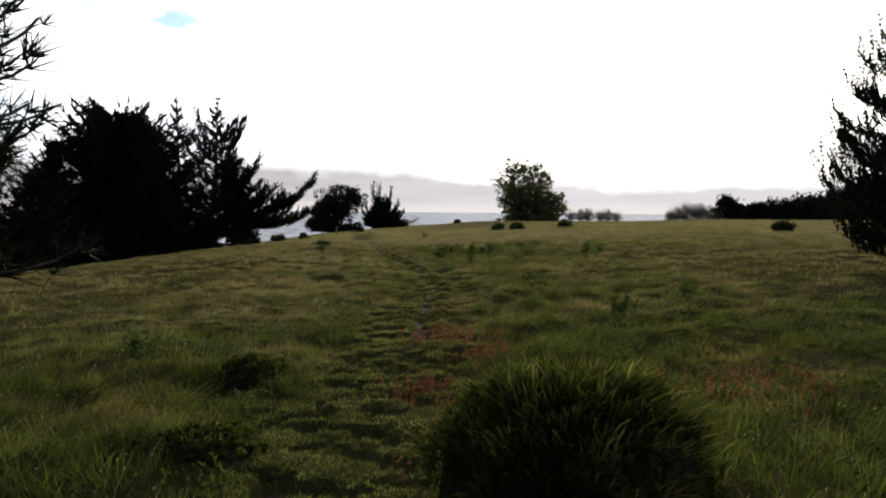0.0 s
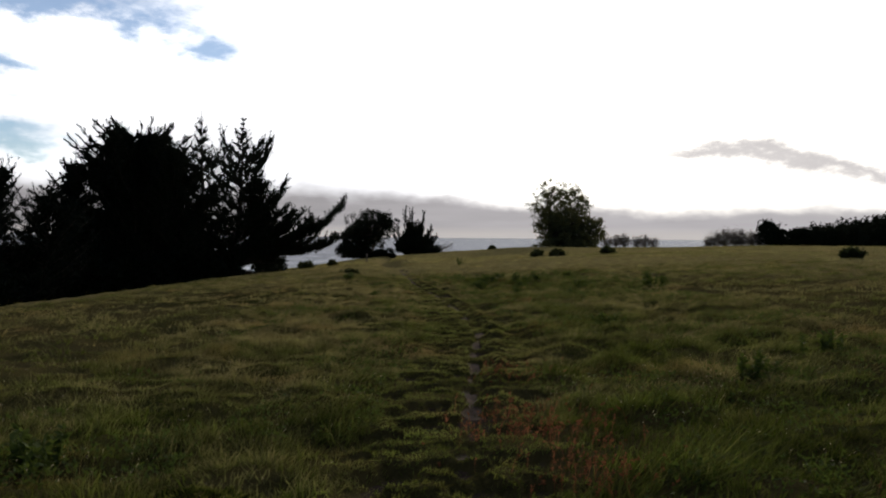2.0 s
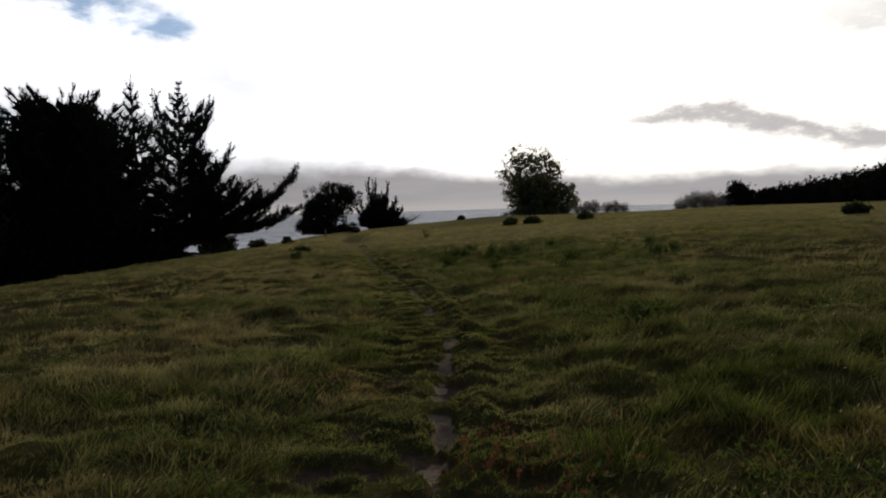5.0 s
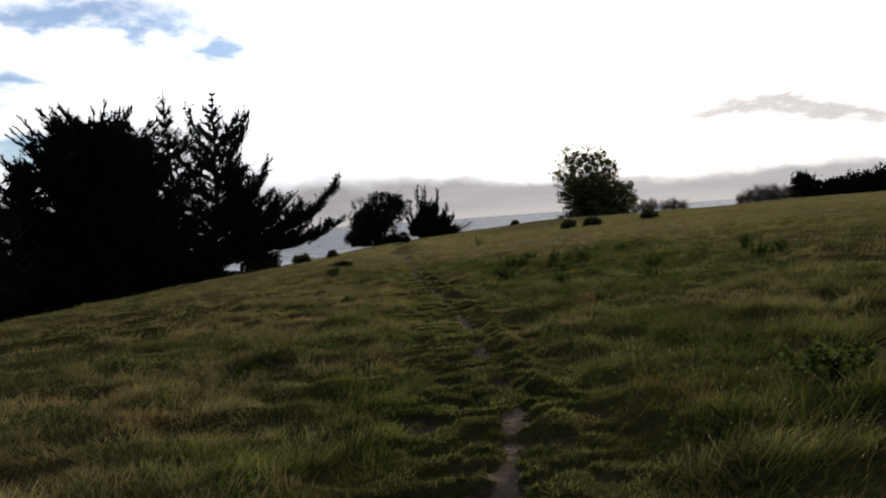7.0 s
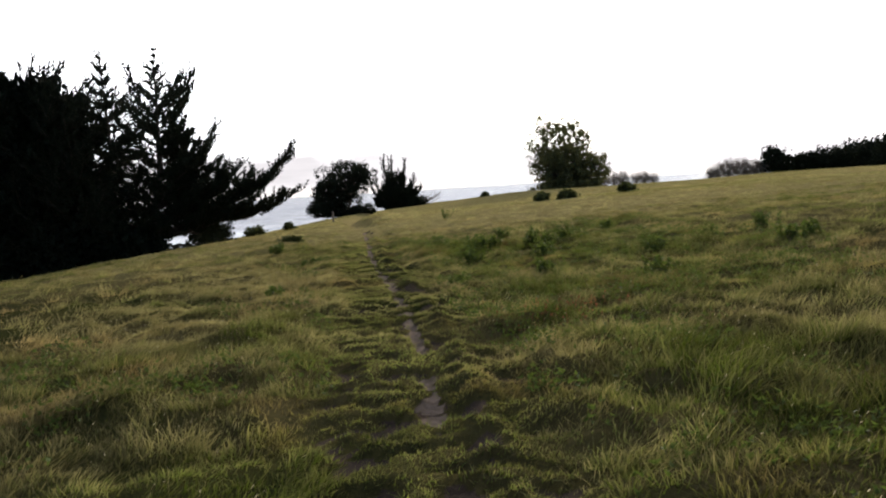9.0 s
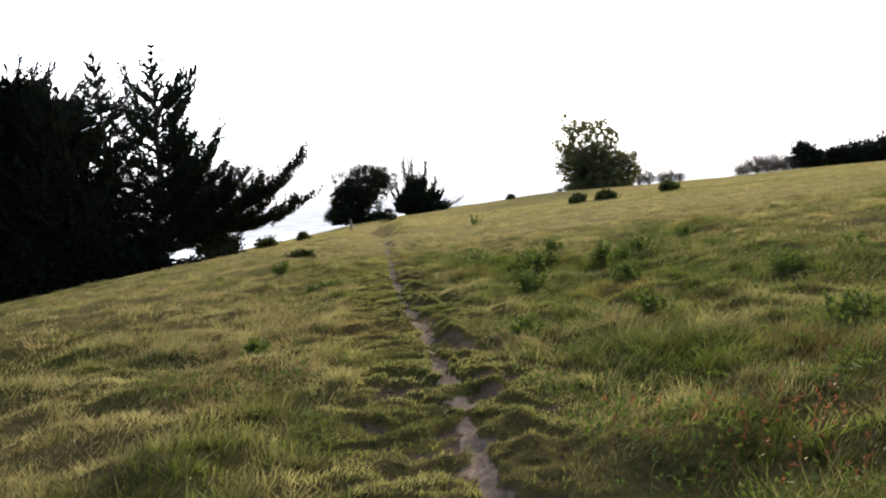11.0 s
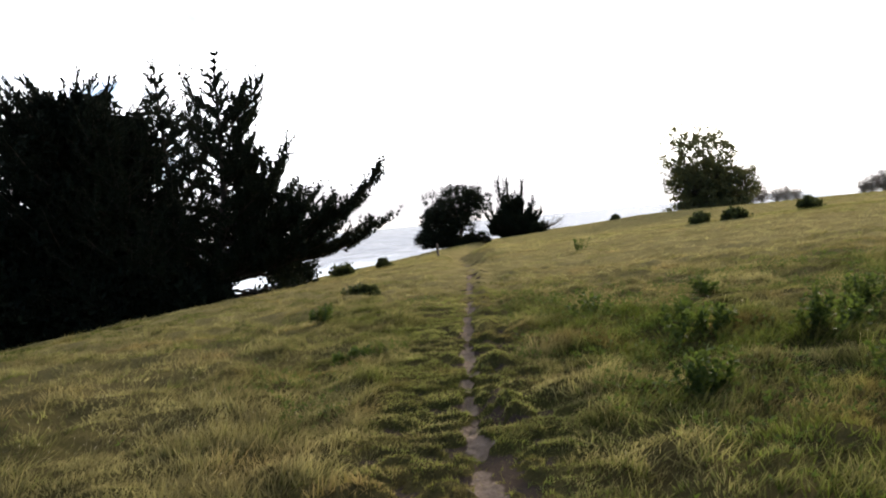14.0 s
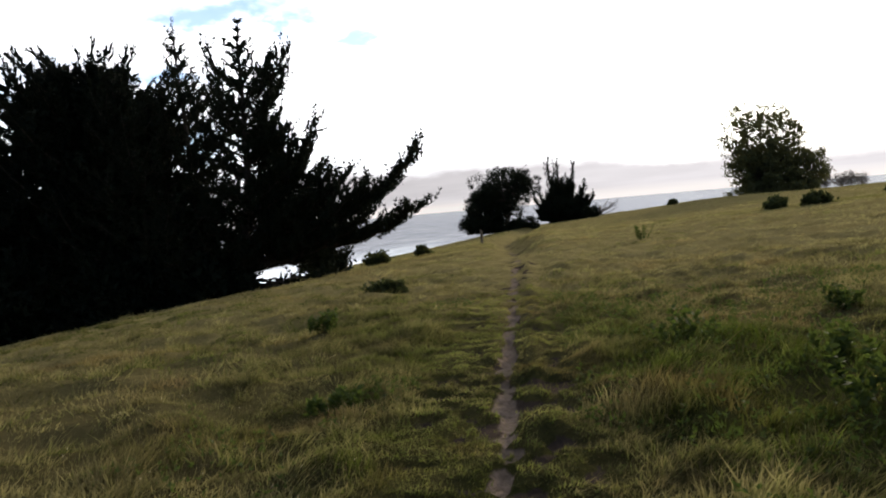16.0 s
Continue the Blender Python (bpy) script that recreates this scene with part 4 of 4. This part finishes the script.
shrub("shrub", "rounded shrub on the brow above the sea", -10.9, 66.0, 0.85, 0.45, 46, group="brow shrubs", leaf=0.16)
shrub("shrub", "low spreading shrub on the brow above the sea", -12.7, 64.5, 1.7, 0.45, 47, group="brow shrubs", leaf=0.16)
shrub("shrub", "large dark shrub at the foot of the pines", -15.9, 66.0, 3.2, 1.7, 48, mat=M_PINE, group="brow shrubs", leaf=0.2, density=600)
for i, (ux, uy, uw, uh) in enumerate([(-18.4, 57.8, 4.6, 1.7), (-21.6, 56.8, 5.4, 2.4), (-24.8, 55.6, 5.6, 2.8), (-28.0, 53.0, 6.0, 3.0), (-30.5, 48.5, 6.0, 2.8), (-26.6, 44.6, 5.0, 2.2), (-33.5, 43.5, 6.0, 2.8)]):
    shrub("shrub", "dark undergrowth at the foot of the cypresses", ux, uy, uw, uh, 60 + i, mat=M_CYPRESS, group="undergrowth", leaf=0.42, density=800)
shrub("shrub", "tiny dark shrub on the skyline", 3.4, 104.0, 0.8, 0.45, 49, group="meadow shrubs", leaf=0.2)
shrub("shrub", "low dark shrub at the foot of the young pine", -4.3, 101.5, 2.4, 0.8, 50, mat=M_PINE, group="brow shrubs", leaf=0.2)


def herb(name, label, x, y, high, seed, stems=9, leaf=0.085, mat=None):
    """A weed with upright stems and broad pointed leaves."""
    rng = np.random.RandomState(seed)
    ob = tagged(empty(name, foot(x, y, 0.02)), label, "plant", "meadow weeds")
    leaves = []
    for k in range(stems):
        wood = Wood()
        pts = bent(rng, (rng.normal() * 0.10, rng.normal() * 0.10, 0), rng.uniform(0, 6.28), rng.uniform(0.6, 1.35), 1.3, high * rng.uniform(0.6, 1.1), 5, 0.2)
        wood.tube(pts, 0.006, 0.003, 4)
        part("stem", wood.mesh("stem", M_HERB), ob)
        t = np.linspace(0.15, 1.0, 10)
        q = np.stack([np.interp(t, np.linspace(0, 1, 6), pts[:, c]) for c in range(3)], 1)
        a = rng.uniform(0, 6.28) + np.arange(10) * 2.4
        leaves.append(needles(rng, q, np.stack([np.sin(a), np.cos(a), np.full(10, 0.5)], 1), 4, leaf, leaf * 0.22, 0.45))
    v, f = joined(leaves)
    tagged(part("leaves", tri_mesh("leaves", v, f, [mat or M_HERB]), ob), kind="stuff")
    return ob


for i, (hx, hy, hz, hs) in enumerate([(0.41, 34.2, 0.42, 16), (0.75, 34.5, 0.36, 10), (1.64, 33.8, 0.46, 14), (2.0, 34.1, 0.40, 10), (0.17, 31.9, 0.40, 14), (-0.75, 37.2, 0.38, 12), (2.45, 35.2, 0.40, 12), (-5.8, 39.8, 0.32, 12),
                                     (0.5, 35.6, 0.30, 8), (1.75, 31.7, 0.36, 12), (1.32, 28.4, 0.34, 10), (-0.2, 28.0, 0.26, 9), (-3.9, 35.2, 0.24, 9), (5.7, 29.0, 0.40, 14), (6.3, 29.5, 0.36, 10), (5.1, 31.5, 0.36, 12), (6.3, 31.9, 0.40, 12),
                                     (2.8, 26.8, 0.34, 10), (3.6, 30.5, 0.34, 10), (-0.7, 57.0, 0.62, 9), (3.1, 36.5, 0.36, 10), (4.2, 38.0, 0.36, 10), (1.2, 38.5, 0.32, 9), (-3.3, 28.4, 0.28, 9), (4.3, 13.4, 0.36, 10), (2.9, 12.0, 0.34, 9), (-3.6, 8.4, 0.38, 12), (2.2, 17.5, 0.30, 9)]):
    herb("meadow_weed", "leafy green weed standing up out of the grass", hx, hy, hz, 200 + i, hs)


def build_post():
    x, y = -8.6, 70.0
    wood = Wood()
    wood.tube([(0, 0, -0.2), (0.01, 0, 0.3), (0.0, 0.01, 0.70)], 0.07, 0.065, 8)
    bm = bmesh.new()
    bmesh.ops.create_cone(bm, cap_ends=True, segments=8, radius1=0.068, radius2=0.05, depth=0.05)
    bmesh.ops.translate(bm, vec=(0, 0.01, 0.72), verts=bm.verts)
    cap = bpy.data.meshes.new("cap")
    bm.to_mesh(cap)
    bm.free()
    cap.materials.append(M_POST)
    ob = tagged(empty("wooden_post", foot(x, y, 0.0)), "short weathered wooden post beside the path", "post")
    part("shaft", wood.mesh("shaft", M_POST), ob)
    part("cap", cap, ob)


build_post()


def build_dead_branch():
    rng = np.random.RandomState(71)
    wood = Wood()
    for k in range(9):
        pts = bent(rng, (rng.uniform(-0.4, 0.4), rng.uniform(-0.3, 0.3), 0.05), EAST + rng.normal() * 0.5, rng.uniform(0.05, 0.5), rng.uniform(0.2, 0.9), rng.uniform(1.4, 3.0), 7, 0.14)
        wood.tube(pts, 0.05, 0.012, 5)
        for j in (3, 4, 5, 6):
            wood.tube(bent(rng, pts[j], EAST + rng.normal() * 0.9, rng.uniform(0.2, 1.0), 1.0, rng.uniform(0.4, 0.9), 4, 0.2), 0.02, 0.008, 4)
    ob = tagged(new("dead_branch", wood.mesh("dead_branch", M_DEADWOOD)), "bleached dead branches lying beside the young pine", "branch")
    ob.location = foot(-4.0, 102.0, 0.0)


build_dead_branch()


# ---- grass ----
def blades(rng, x, y, z, high, width, dry_lit, lean=0.45, wind=(0.12, -0.05), curve=0.5, plain=False):
    """Bent grass blades of three triangles each."""
    n = len(x)
    a = rng.uniform(0, 2 * np.pi, n)
    tilt = np.abs(rng.normal(size=n)) * lean
    dx, dy = np.sin(a) * tilt + wind[0], np.cos(a) * tilt + wind[1]
    b = a + np.pi / 2 + rng.normal(size=n) * 0.6
    sx, sy = np.cos(b) * width, np.sin(b) * width
    root = np.stack([x, y, z - 0.02], 1)
    side = np.stack([sx, sy, np.zeros(n)], 1)
    mid = root + np.stack([dx * high * 0.5, dy * high * 0.5, high * 0.62], 1)
    drop = curve * np.minimum(tilt, 1.2)
    tip = root + np.stack([dx * high * (1.1 + drop), dy * high * (1.1 + drop), high * (1.0 - 0.35 * drop)], 1)
    if plain:
        v = np.stack([root - side * 1.4, root + side * 1.4, tip], 1).reshape(-1, 3)
        # Roots pulled to the dark end as shade, tips raised as if lit.
        tone = dry_lit[:, None] + np.array((-0.50, -0.50, 0.20))
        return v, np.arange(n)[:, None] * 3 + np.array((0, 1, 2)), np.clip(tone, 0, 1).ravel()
    v = np.stack([root - side, root + side, mid - side * 0.8, mid + side * 0.8, tip], 1).reshape(-1, 3)
    k = np.arange(n)[:, None] * 5
    f = np.concatenate([k + np.array((0, 1, 3)), k + np.array((0, 3, 2)), k + np.array((2, 3, 4))])
    # Shade painted up the blade: darkest at the root, light at the tip.
    tone = dry_lit[:, None] + np.array((-0.55, -0.55, -0.15, -0.15, 0.18))
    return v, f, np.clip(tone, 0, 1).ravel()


def scatter(rng, count, x0, x1, y0, y1, per=10, spread=0.07):
    """Plan points in tufts."""
    k = count // per
    cx, cy = rng.uniform(x0, x1, k), rng.uniform(y0, y1, k)
    ox, oy = rng.normal(size=k * per) * spread, rng.normal(size=k * per) * spread
    turn = rng.normal(size=(2, k)) * 0.35
    fan = (ox / spread * 0.30 + np.repeat(turn[0], per), oy / spread * 0.30 + np.repeat(turn[1], per), np.repeat(rng.uniform(0.55, 1.25, k), per), np.repeat(rng.normal(size=k) * 0.13, per))
    return np.repeat(cx, per) + ox, np.repeat(cy, per) + oy, fan


CLUMPS = [(-1.35, 3.5, 0.45, 0.50), (-2.3, 4.9, 0.6, 0.45), (-1.6, 6.0, 0.4, 0.35), (2.1, 4.6, 0.6, 0.40), (-2.9, 3.4, 0.5, 0.45), (1.5, 20.2, 0.8, 0.20), (0.7, 30.6, 0.9, 0.22), (1.9, 25.4, 1.0, 0.16), (-2.6, 27.5, 0.7, 0.12), (2.3, 29.2, 1.0, 0.15), (0.6, 27.4, 0.6, 0.14), (-3.4, 22.0, 0.9, 0.12), (-2.4, 15.0, 0.9, 0.12), (2.6, 13.5, 1.0, 0.15), (1.6, 34.4, 0.8, 0.14), (-4.0, 31.6, 0.9, 0.12)]


def lush(x, y):
    """0 to 1: the strip of tall dark grass on the east side of the path."""
    return np.exp(-((x - trail_x(y) - 2.3) / 1.1) ** 2) * (1 - step(y, 34, 44)) * step(fbm(x, y, 0.5, 48), 0.34, 0.56)


def dryness(x, y):
    far = step(np.hypot(x + 0.5, y), 7, 34)
    far = far - 0.45 * lush(x, y) - 0.22 * step(x - trail_x(y), 0.7, 1.5) * step(x - trail_x(y), 6.5, 4.0) * (1 - step(y, 33, 42)) * step(y, 20, 26) + 0.2 * step(x, 0.8, 2.4) * (1 - step(y, 20, 27)) * step(y, 6, 10) + 0.5 * np.exp(-((y - 54) / 12) ** 2 - ((x - 1) / 10) ** 2)
    for cx, cy, r, more in CLUMPS:
        far = far - 1.6 * more * np.exp(-(((x - cx) / r) ** 2 + ((y - cy) / r) ** 2))
    return np.clip(0.06 + 0.10 * step(y, 9, 16) + 0.24 * step(y, 7, 12) * step(y, 33, 25) + 0.50 * far - 0.25 * np.exp(-(y / 8) ** 2) - 0.12 * step(x - trail_x(y), 0.6, 1.6) * (1 - step(y, 36, 46)) + 1.0 * (fbm(x, y, 0.22, 40) - 0.5) + 1.3 * (fbm(x, y, 0.9, 41) - 0.5), 0.0, 1.0)


def tallness(x, y):
    band, rut = on_trail(x, y)
    h = 0.085 + 0.05 * fbm(x, y, 2.0, 43, 2) + 0.09 * step(fbm(x, y, 0.9, 44), 0.46, 0.66) + 0.15 * step(fbm(x, y, 2.3, 45, 2), 0.52, 0.70) + 0.06 * lush(x, y)
    for cx, cy, r, more in CLUMPS:
        h = h + 0.30 * more * np.exp(-(((x - cx) / r) ** 2 + ((y - cy) / r) ** 2)) * (0.5 + fbm(x, y, 2.3, 46, 2))
    return h * (1 - 0.75 * band), band, rut


def grass_object(name, label, seed, zones, mat):
    rng = np.random.RandomState(seed)
    groups, dry_lit = [], []
    for count, x0, x1, y0, y1, width, per, spread, tall, plain in zones:
        x, y, fan = scatter(rng, count, x0, x1, y0, y1, per, spread)
        h, band, rut = tallness(x, y)
        bare = np.clip(rut * 1.3, 0, 1) + 0.95 * band * step(ridges(x, y), 0.46, 0.38)
        keep = rng.rand(len(x)) > 0.97 * np.clip(bare, 0, 1)
        x, y, h = x[keep], y[keep], h[keep]
        fan = [q[keep] for q in fan]
        high = h * tall * rng.uniform(0.6, 1.15, len(x)) * fan[2]
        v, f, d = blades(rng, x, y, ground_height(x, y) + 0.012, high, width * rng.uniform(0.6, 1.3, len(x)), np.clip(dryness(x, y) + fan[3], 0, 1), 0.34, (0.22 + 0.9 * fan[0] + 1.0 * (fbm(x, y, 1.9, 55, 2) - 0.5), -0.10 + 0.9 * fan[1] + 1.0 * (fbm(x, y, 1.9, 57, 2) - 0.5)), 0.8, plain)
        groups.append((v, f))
        dry_lit.append(d)
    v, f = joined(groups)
    ob = new(name, tri_mesh(name, v, f, [mat], False, [("dry_lit", np.concatenate(dry_lit))]))
    return tagged(ob, label, "grass", kind="stuff")


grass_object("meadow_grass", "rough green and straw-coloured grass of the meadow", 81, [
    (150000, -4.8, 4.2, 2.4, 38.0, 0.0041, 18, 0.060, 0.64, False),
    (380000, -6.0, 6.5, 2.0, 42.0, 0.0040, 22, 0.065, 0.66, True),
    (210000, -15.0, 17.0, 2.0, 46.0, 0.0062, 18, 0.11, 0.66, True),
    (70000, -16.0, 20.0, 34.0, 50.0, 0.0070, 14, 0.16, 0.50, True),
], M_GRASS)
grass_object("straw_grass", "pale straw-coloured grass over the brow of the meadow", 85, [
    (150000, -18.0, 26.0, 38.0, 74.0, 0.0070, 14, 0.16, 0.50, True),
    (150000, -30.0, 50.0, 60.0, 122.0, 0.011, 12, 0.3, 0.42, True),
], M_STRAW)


def turf_object():
    """Short trodden turf on the ridges of the trail."""
    rng = np.random.RandomState(84)
    n = 230000
    y = rng.uniform(2.0, 44.0, n)
    x = trail_x(y) - 0.15 + rng.uniform(-1.05, 1.05, n)
    band, rut = on_trail(x, y)
    bare = np.clip(rut * 1.6, 0, 1) + 0.9 * step(ridges(x, y), 0.46, 0.38)
    keep = (band > 0.15) & (rng.rand(n) > np.clip(bare, 0, 0.97))
    x, y = x[keep], y[keep]
    v, f, d = blades(rng, x, y, ground_height(x, y) + 0.008, rng.uniform(0.018, 0.055, len(x)), rng.uniform(0.0022, 0.0042, len(x)), np.clip(0.6 * dryness(x, y) + 0.10, 0, 1), 0.7, (0.2, -0.1), 0.6, True)
    tagged(new("trail_turf", tri_mesh("trail_turf", v, f, [M_TURF], False, [("dry_lit", d)])), "short trodden turf along the footpath", "grass", kind="stuff")


turf_object()


def stalks_object():
    """Thin flowering stalks with small heads, pale brown."""
    rng = np.random.RandomState(82)
    groups, dry_lit, heads = [], [], []
    for count, x0, x1, y0, y1, w in ((5000, -6, 6, 2, 38, 0.0011), (3000, -16, 18, 4, 50, 0.0018)):
        x, y, _ = scatter(rng, count, x0, x1, y0, y1, 6, 0.2)
        band, rut = on_trail(x, y)
        keep = (band < 0.25) & (fbm(x, y, 0.3, 50) > 0.42)
        x, y = x[keep], y[keep]
        high = rng.uniform(0.16, 0.32, len(x))
        z = ground_height(x, y)
        v, f, d = blades(rng, x, y, z, high, np.full(len(x), w), np.full(len(x), 0.95), 0.25, (0.30, -0.06), 0.7)
        groups.append((v, f))
        dry_lit.append(d)
        tip = v.reshape(-1, 5, 3)[:, 4]
        way = unit(tip - v.reshape(-1, 5, 3)[:, 2])
        heads.append(needles(rng, tip - way * 0.02, way, 1, 0.030, w * 2.0, 0.16)) if w < 0.0015 else None
    v, f = joined(groups)
    hv, hf = joined(heads)
    tagged(new("seed_heads", tri_mesh("seed_heads", hv, hf, [M_SEED])), "small pale seed heads on the grass stalks", "grass", kind="stuff")
    tagged(new("seed_stalks", tri_mesh("seed_stalks", v, f, [M_GRASS], False, [("dry_lit", np.concatenate(dry_lit))])), "pale brown seeding grass stalks above the meadow", "grass", kind="stuff")


stalks_object()


def carpet_object():
    """Small broad-leaved plants that crowd the grass east of the path and in patches west of it."""
    rng = np.random.RandomState(86)
    x, y, _ = scatter(rng, 45000, -5.0, 6.0, 3.0, 42.0, 14, 0.10)
    band, rut = on_trail(x, y)
    east = step(x - trail_x(y), 0.5, 1.4)
    keep = (fbm(x, y, 0.6, 70) + 0.12 * east > 0.56) & (band < 0.7)
    x, y = x[keep], y[keep]
    at = np.stack([x, y, ground_height(x, y) + rng.uniform(0.02, 0.16, len(x))], 1)
    a = rng.uniform(0, 2 * np.pi, len(x))
    v, f = needles(rng, at, np.stack([np.cos(a), np.sin(a), np.full(len(x), 0.7)], 1), 3, 0.048, 0.010, 0.6, True)
    tagged(new("low_weeds", tri_mesh("low_weeds", v, f, [M_HERB])), "small broad-leaved green weeds among the grass", "plant", kind="stuff")


carpet_object()


def sorrel_object():
    """Low reddish stalks with crowded seed heads."""
    rng = np.random.RandomState(83)
    xs, ys = [], []
    for cx, cy, r, k in ((-0.10, 9.7, 0.5, 150), (0.46, 8.3, 0.4, 100), (-0.30, 6.3, 0.3, 110), (0.55, 9.6, 0.5, 50), (-0.1, 4.6, 0.25, 80), (2.5, 6.0, 0.6, 160), (1.6, 5.9, 0.4, 70), (0.9, 24.0, 0.5, 70), (0.1, 12.4, 0.4, 60)):
        xs.append(cx + rng.normal(size=k) * r * 0.6)
        ys.append(cy + rng.normal(size=k) * r)
    x, y = np.concatenate(xs), np.concatenate(ys)
    v, f, d = blades(rng, x, y, ground_height(x, y), rng.uniform(0.08, 0.24, len(x)), np.full(len(x), 0.0022), rng.rand(len(x)), 0.3)
    stem = v.reshape(-1, 5, 3)
    t = rng.rand(len(x), 3, 1)
    at = (stem[:, 2:3] * (1 - t) + stem[:, 4:5] * t).reshape(-1, 3)
    heads = needles(rng, at, np.tile((0.0, 0.0, 1.0), (len(at), 1)), 3, 0.028, 0.006, 0.8)
    v, f = joined([(v, f), heads])
    d = np.concatenate([d, np.full(len(heads[0]), 0.35)])
    tagged(new("sorrel", tri_mesh("sorrel", v, f, [M_RED], False, [("dry_lit", d)])), "reddish sorrel stalks along the path", "plant", kind="stuff")


sorrel_object()


def tussock(label, x, y, wide, high, seed, count):
    """A dome of dense arching grass over a core coloured as its inner shade."""
    rng = np.random.RandomState(seed)
    bm = bmesh.new()
    bmesh.ops.create_icosphere(bm, subdivisions=4, radius=1.0)
    for v in bm.verts:
        c = v.co
        lump = 1 + 0.22 * (noise.noise(c * 2.3 + Vector((seed, 0, 0)))) + 0.10 * noise.noise(c * 6.0)
        v.co = Vector((c.x * wide * 0.46 * lump, c.y * wide * 0.40 * lump, max(c.z, -0.15) * high * 0.70 * lump * max(abs(c.z), 0.02) ** -0.35))
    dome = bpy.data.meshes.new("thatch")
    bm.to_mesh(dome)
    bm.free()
    dome.materials.append(M_SHADED_THATCH)
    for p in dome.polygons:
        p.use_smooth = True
    k = count // 24
    a, e = rng.uniform(0, 2 * np.pi, k), np.arcsin(rng.uniform(0.0, 1.0, k) ** 0.8)
    out = np.stack([np.cos(a) * np.cos(e), np.sin(a) * np.cos(e), np.sin(e)], 1)
    twist = rng.normal(size=out.shape) * np.array((0.55, 0.55, 0.2))
    size = rng.choice((0.45, 0.75, 1.0, 1.35), k) * rng.uniform(0.8, 1.2, k)
    out, twist, size = np.repeat(out, 24, 0), np.repeat(twist, 24, 0), np.repeat(size, 24)
    count = k * 24
    out = unit(out + rng.normal(size=out.shape) * 0.06)
    p = out * np.array((wide * 0.49, wide * 0.42, high * 0.74)) * np.stack([np.ones(count), np.ones(count), np.clip(out[:, 2], 0.02, 1) ** -0.35], 1) * (1 + 0.42 * (np.repeat(rng.rand(count // 24), 24) - 0.65))[:, None]
    way = unit(out * np.array((0.22, 0.22, 0.2)) + np.array((0.06, 0.0, 1.0)) + 0.7 * twist + rng.normal(size=out.shape) * 0.35)
    long = high * rng.uniform(0.06, 0.19, count) * size
    side = unit(np.cross(way, rng.normal(size=way.shape))) * rng.uniform(0.0025, 0.0075, (count, 1))
    mid = p + way * long[:, None] * 0.55
    tip = p + way * long[:, None] + out * np.array((1, 1, 0)) * long[:, None] * 0.25 - np.array((0, 0, 0.08)) * long[:, None]
    v = np.stack([p - side, p + side, mid - side, mid + side, tip], 1).reshape(-1, 3)
    k = np.arange(count)[:, None] * 5
    f = np.concatenate([k + np.array((0, 1, 3)), k + np.array((0, 3, 2)), k + np.array((2, 3, 4))])
    ob = tagged(empty("grass_tussock", foot(x, y, 0.03)), label, "grass tuft")
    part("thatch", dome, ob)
    # Blade bases darker and tips raised by 0.60, painting a sunlit rim.
    part("grass", tri_mesh("grass", v, f, [M_TUSSOCK], False, [("dry_lit", np.clip(np.repeat(rng.normal(0.02, 0.20, count), 5) + np.tile((-0.1, -0.1, 0.05, 0.05, 0.60), count), 0, 1))]), ob)


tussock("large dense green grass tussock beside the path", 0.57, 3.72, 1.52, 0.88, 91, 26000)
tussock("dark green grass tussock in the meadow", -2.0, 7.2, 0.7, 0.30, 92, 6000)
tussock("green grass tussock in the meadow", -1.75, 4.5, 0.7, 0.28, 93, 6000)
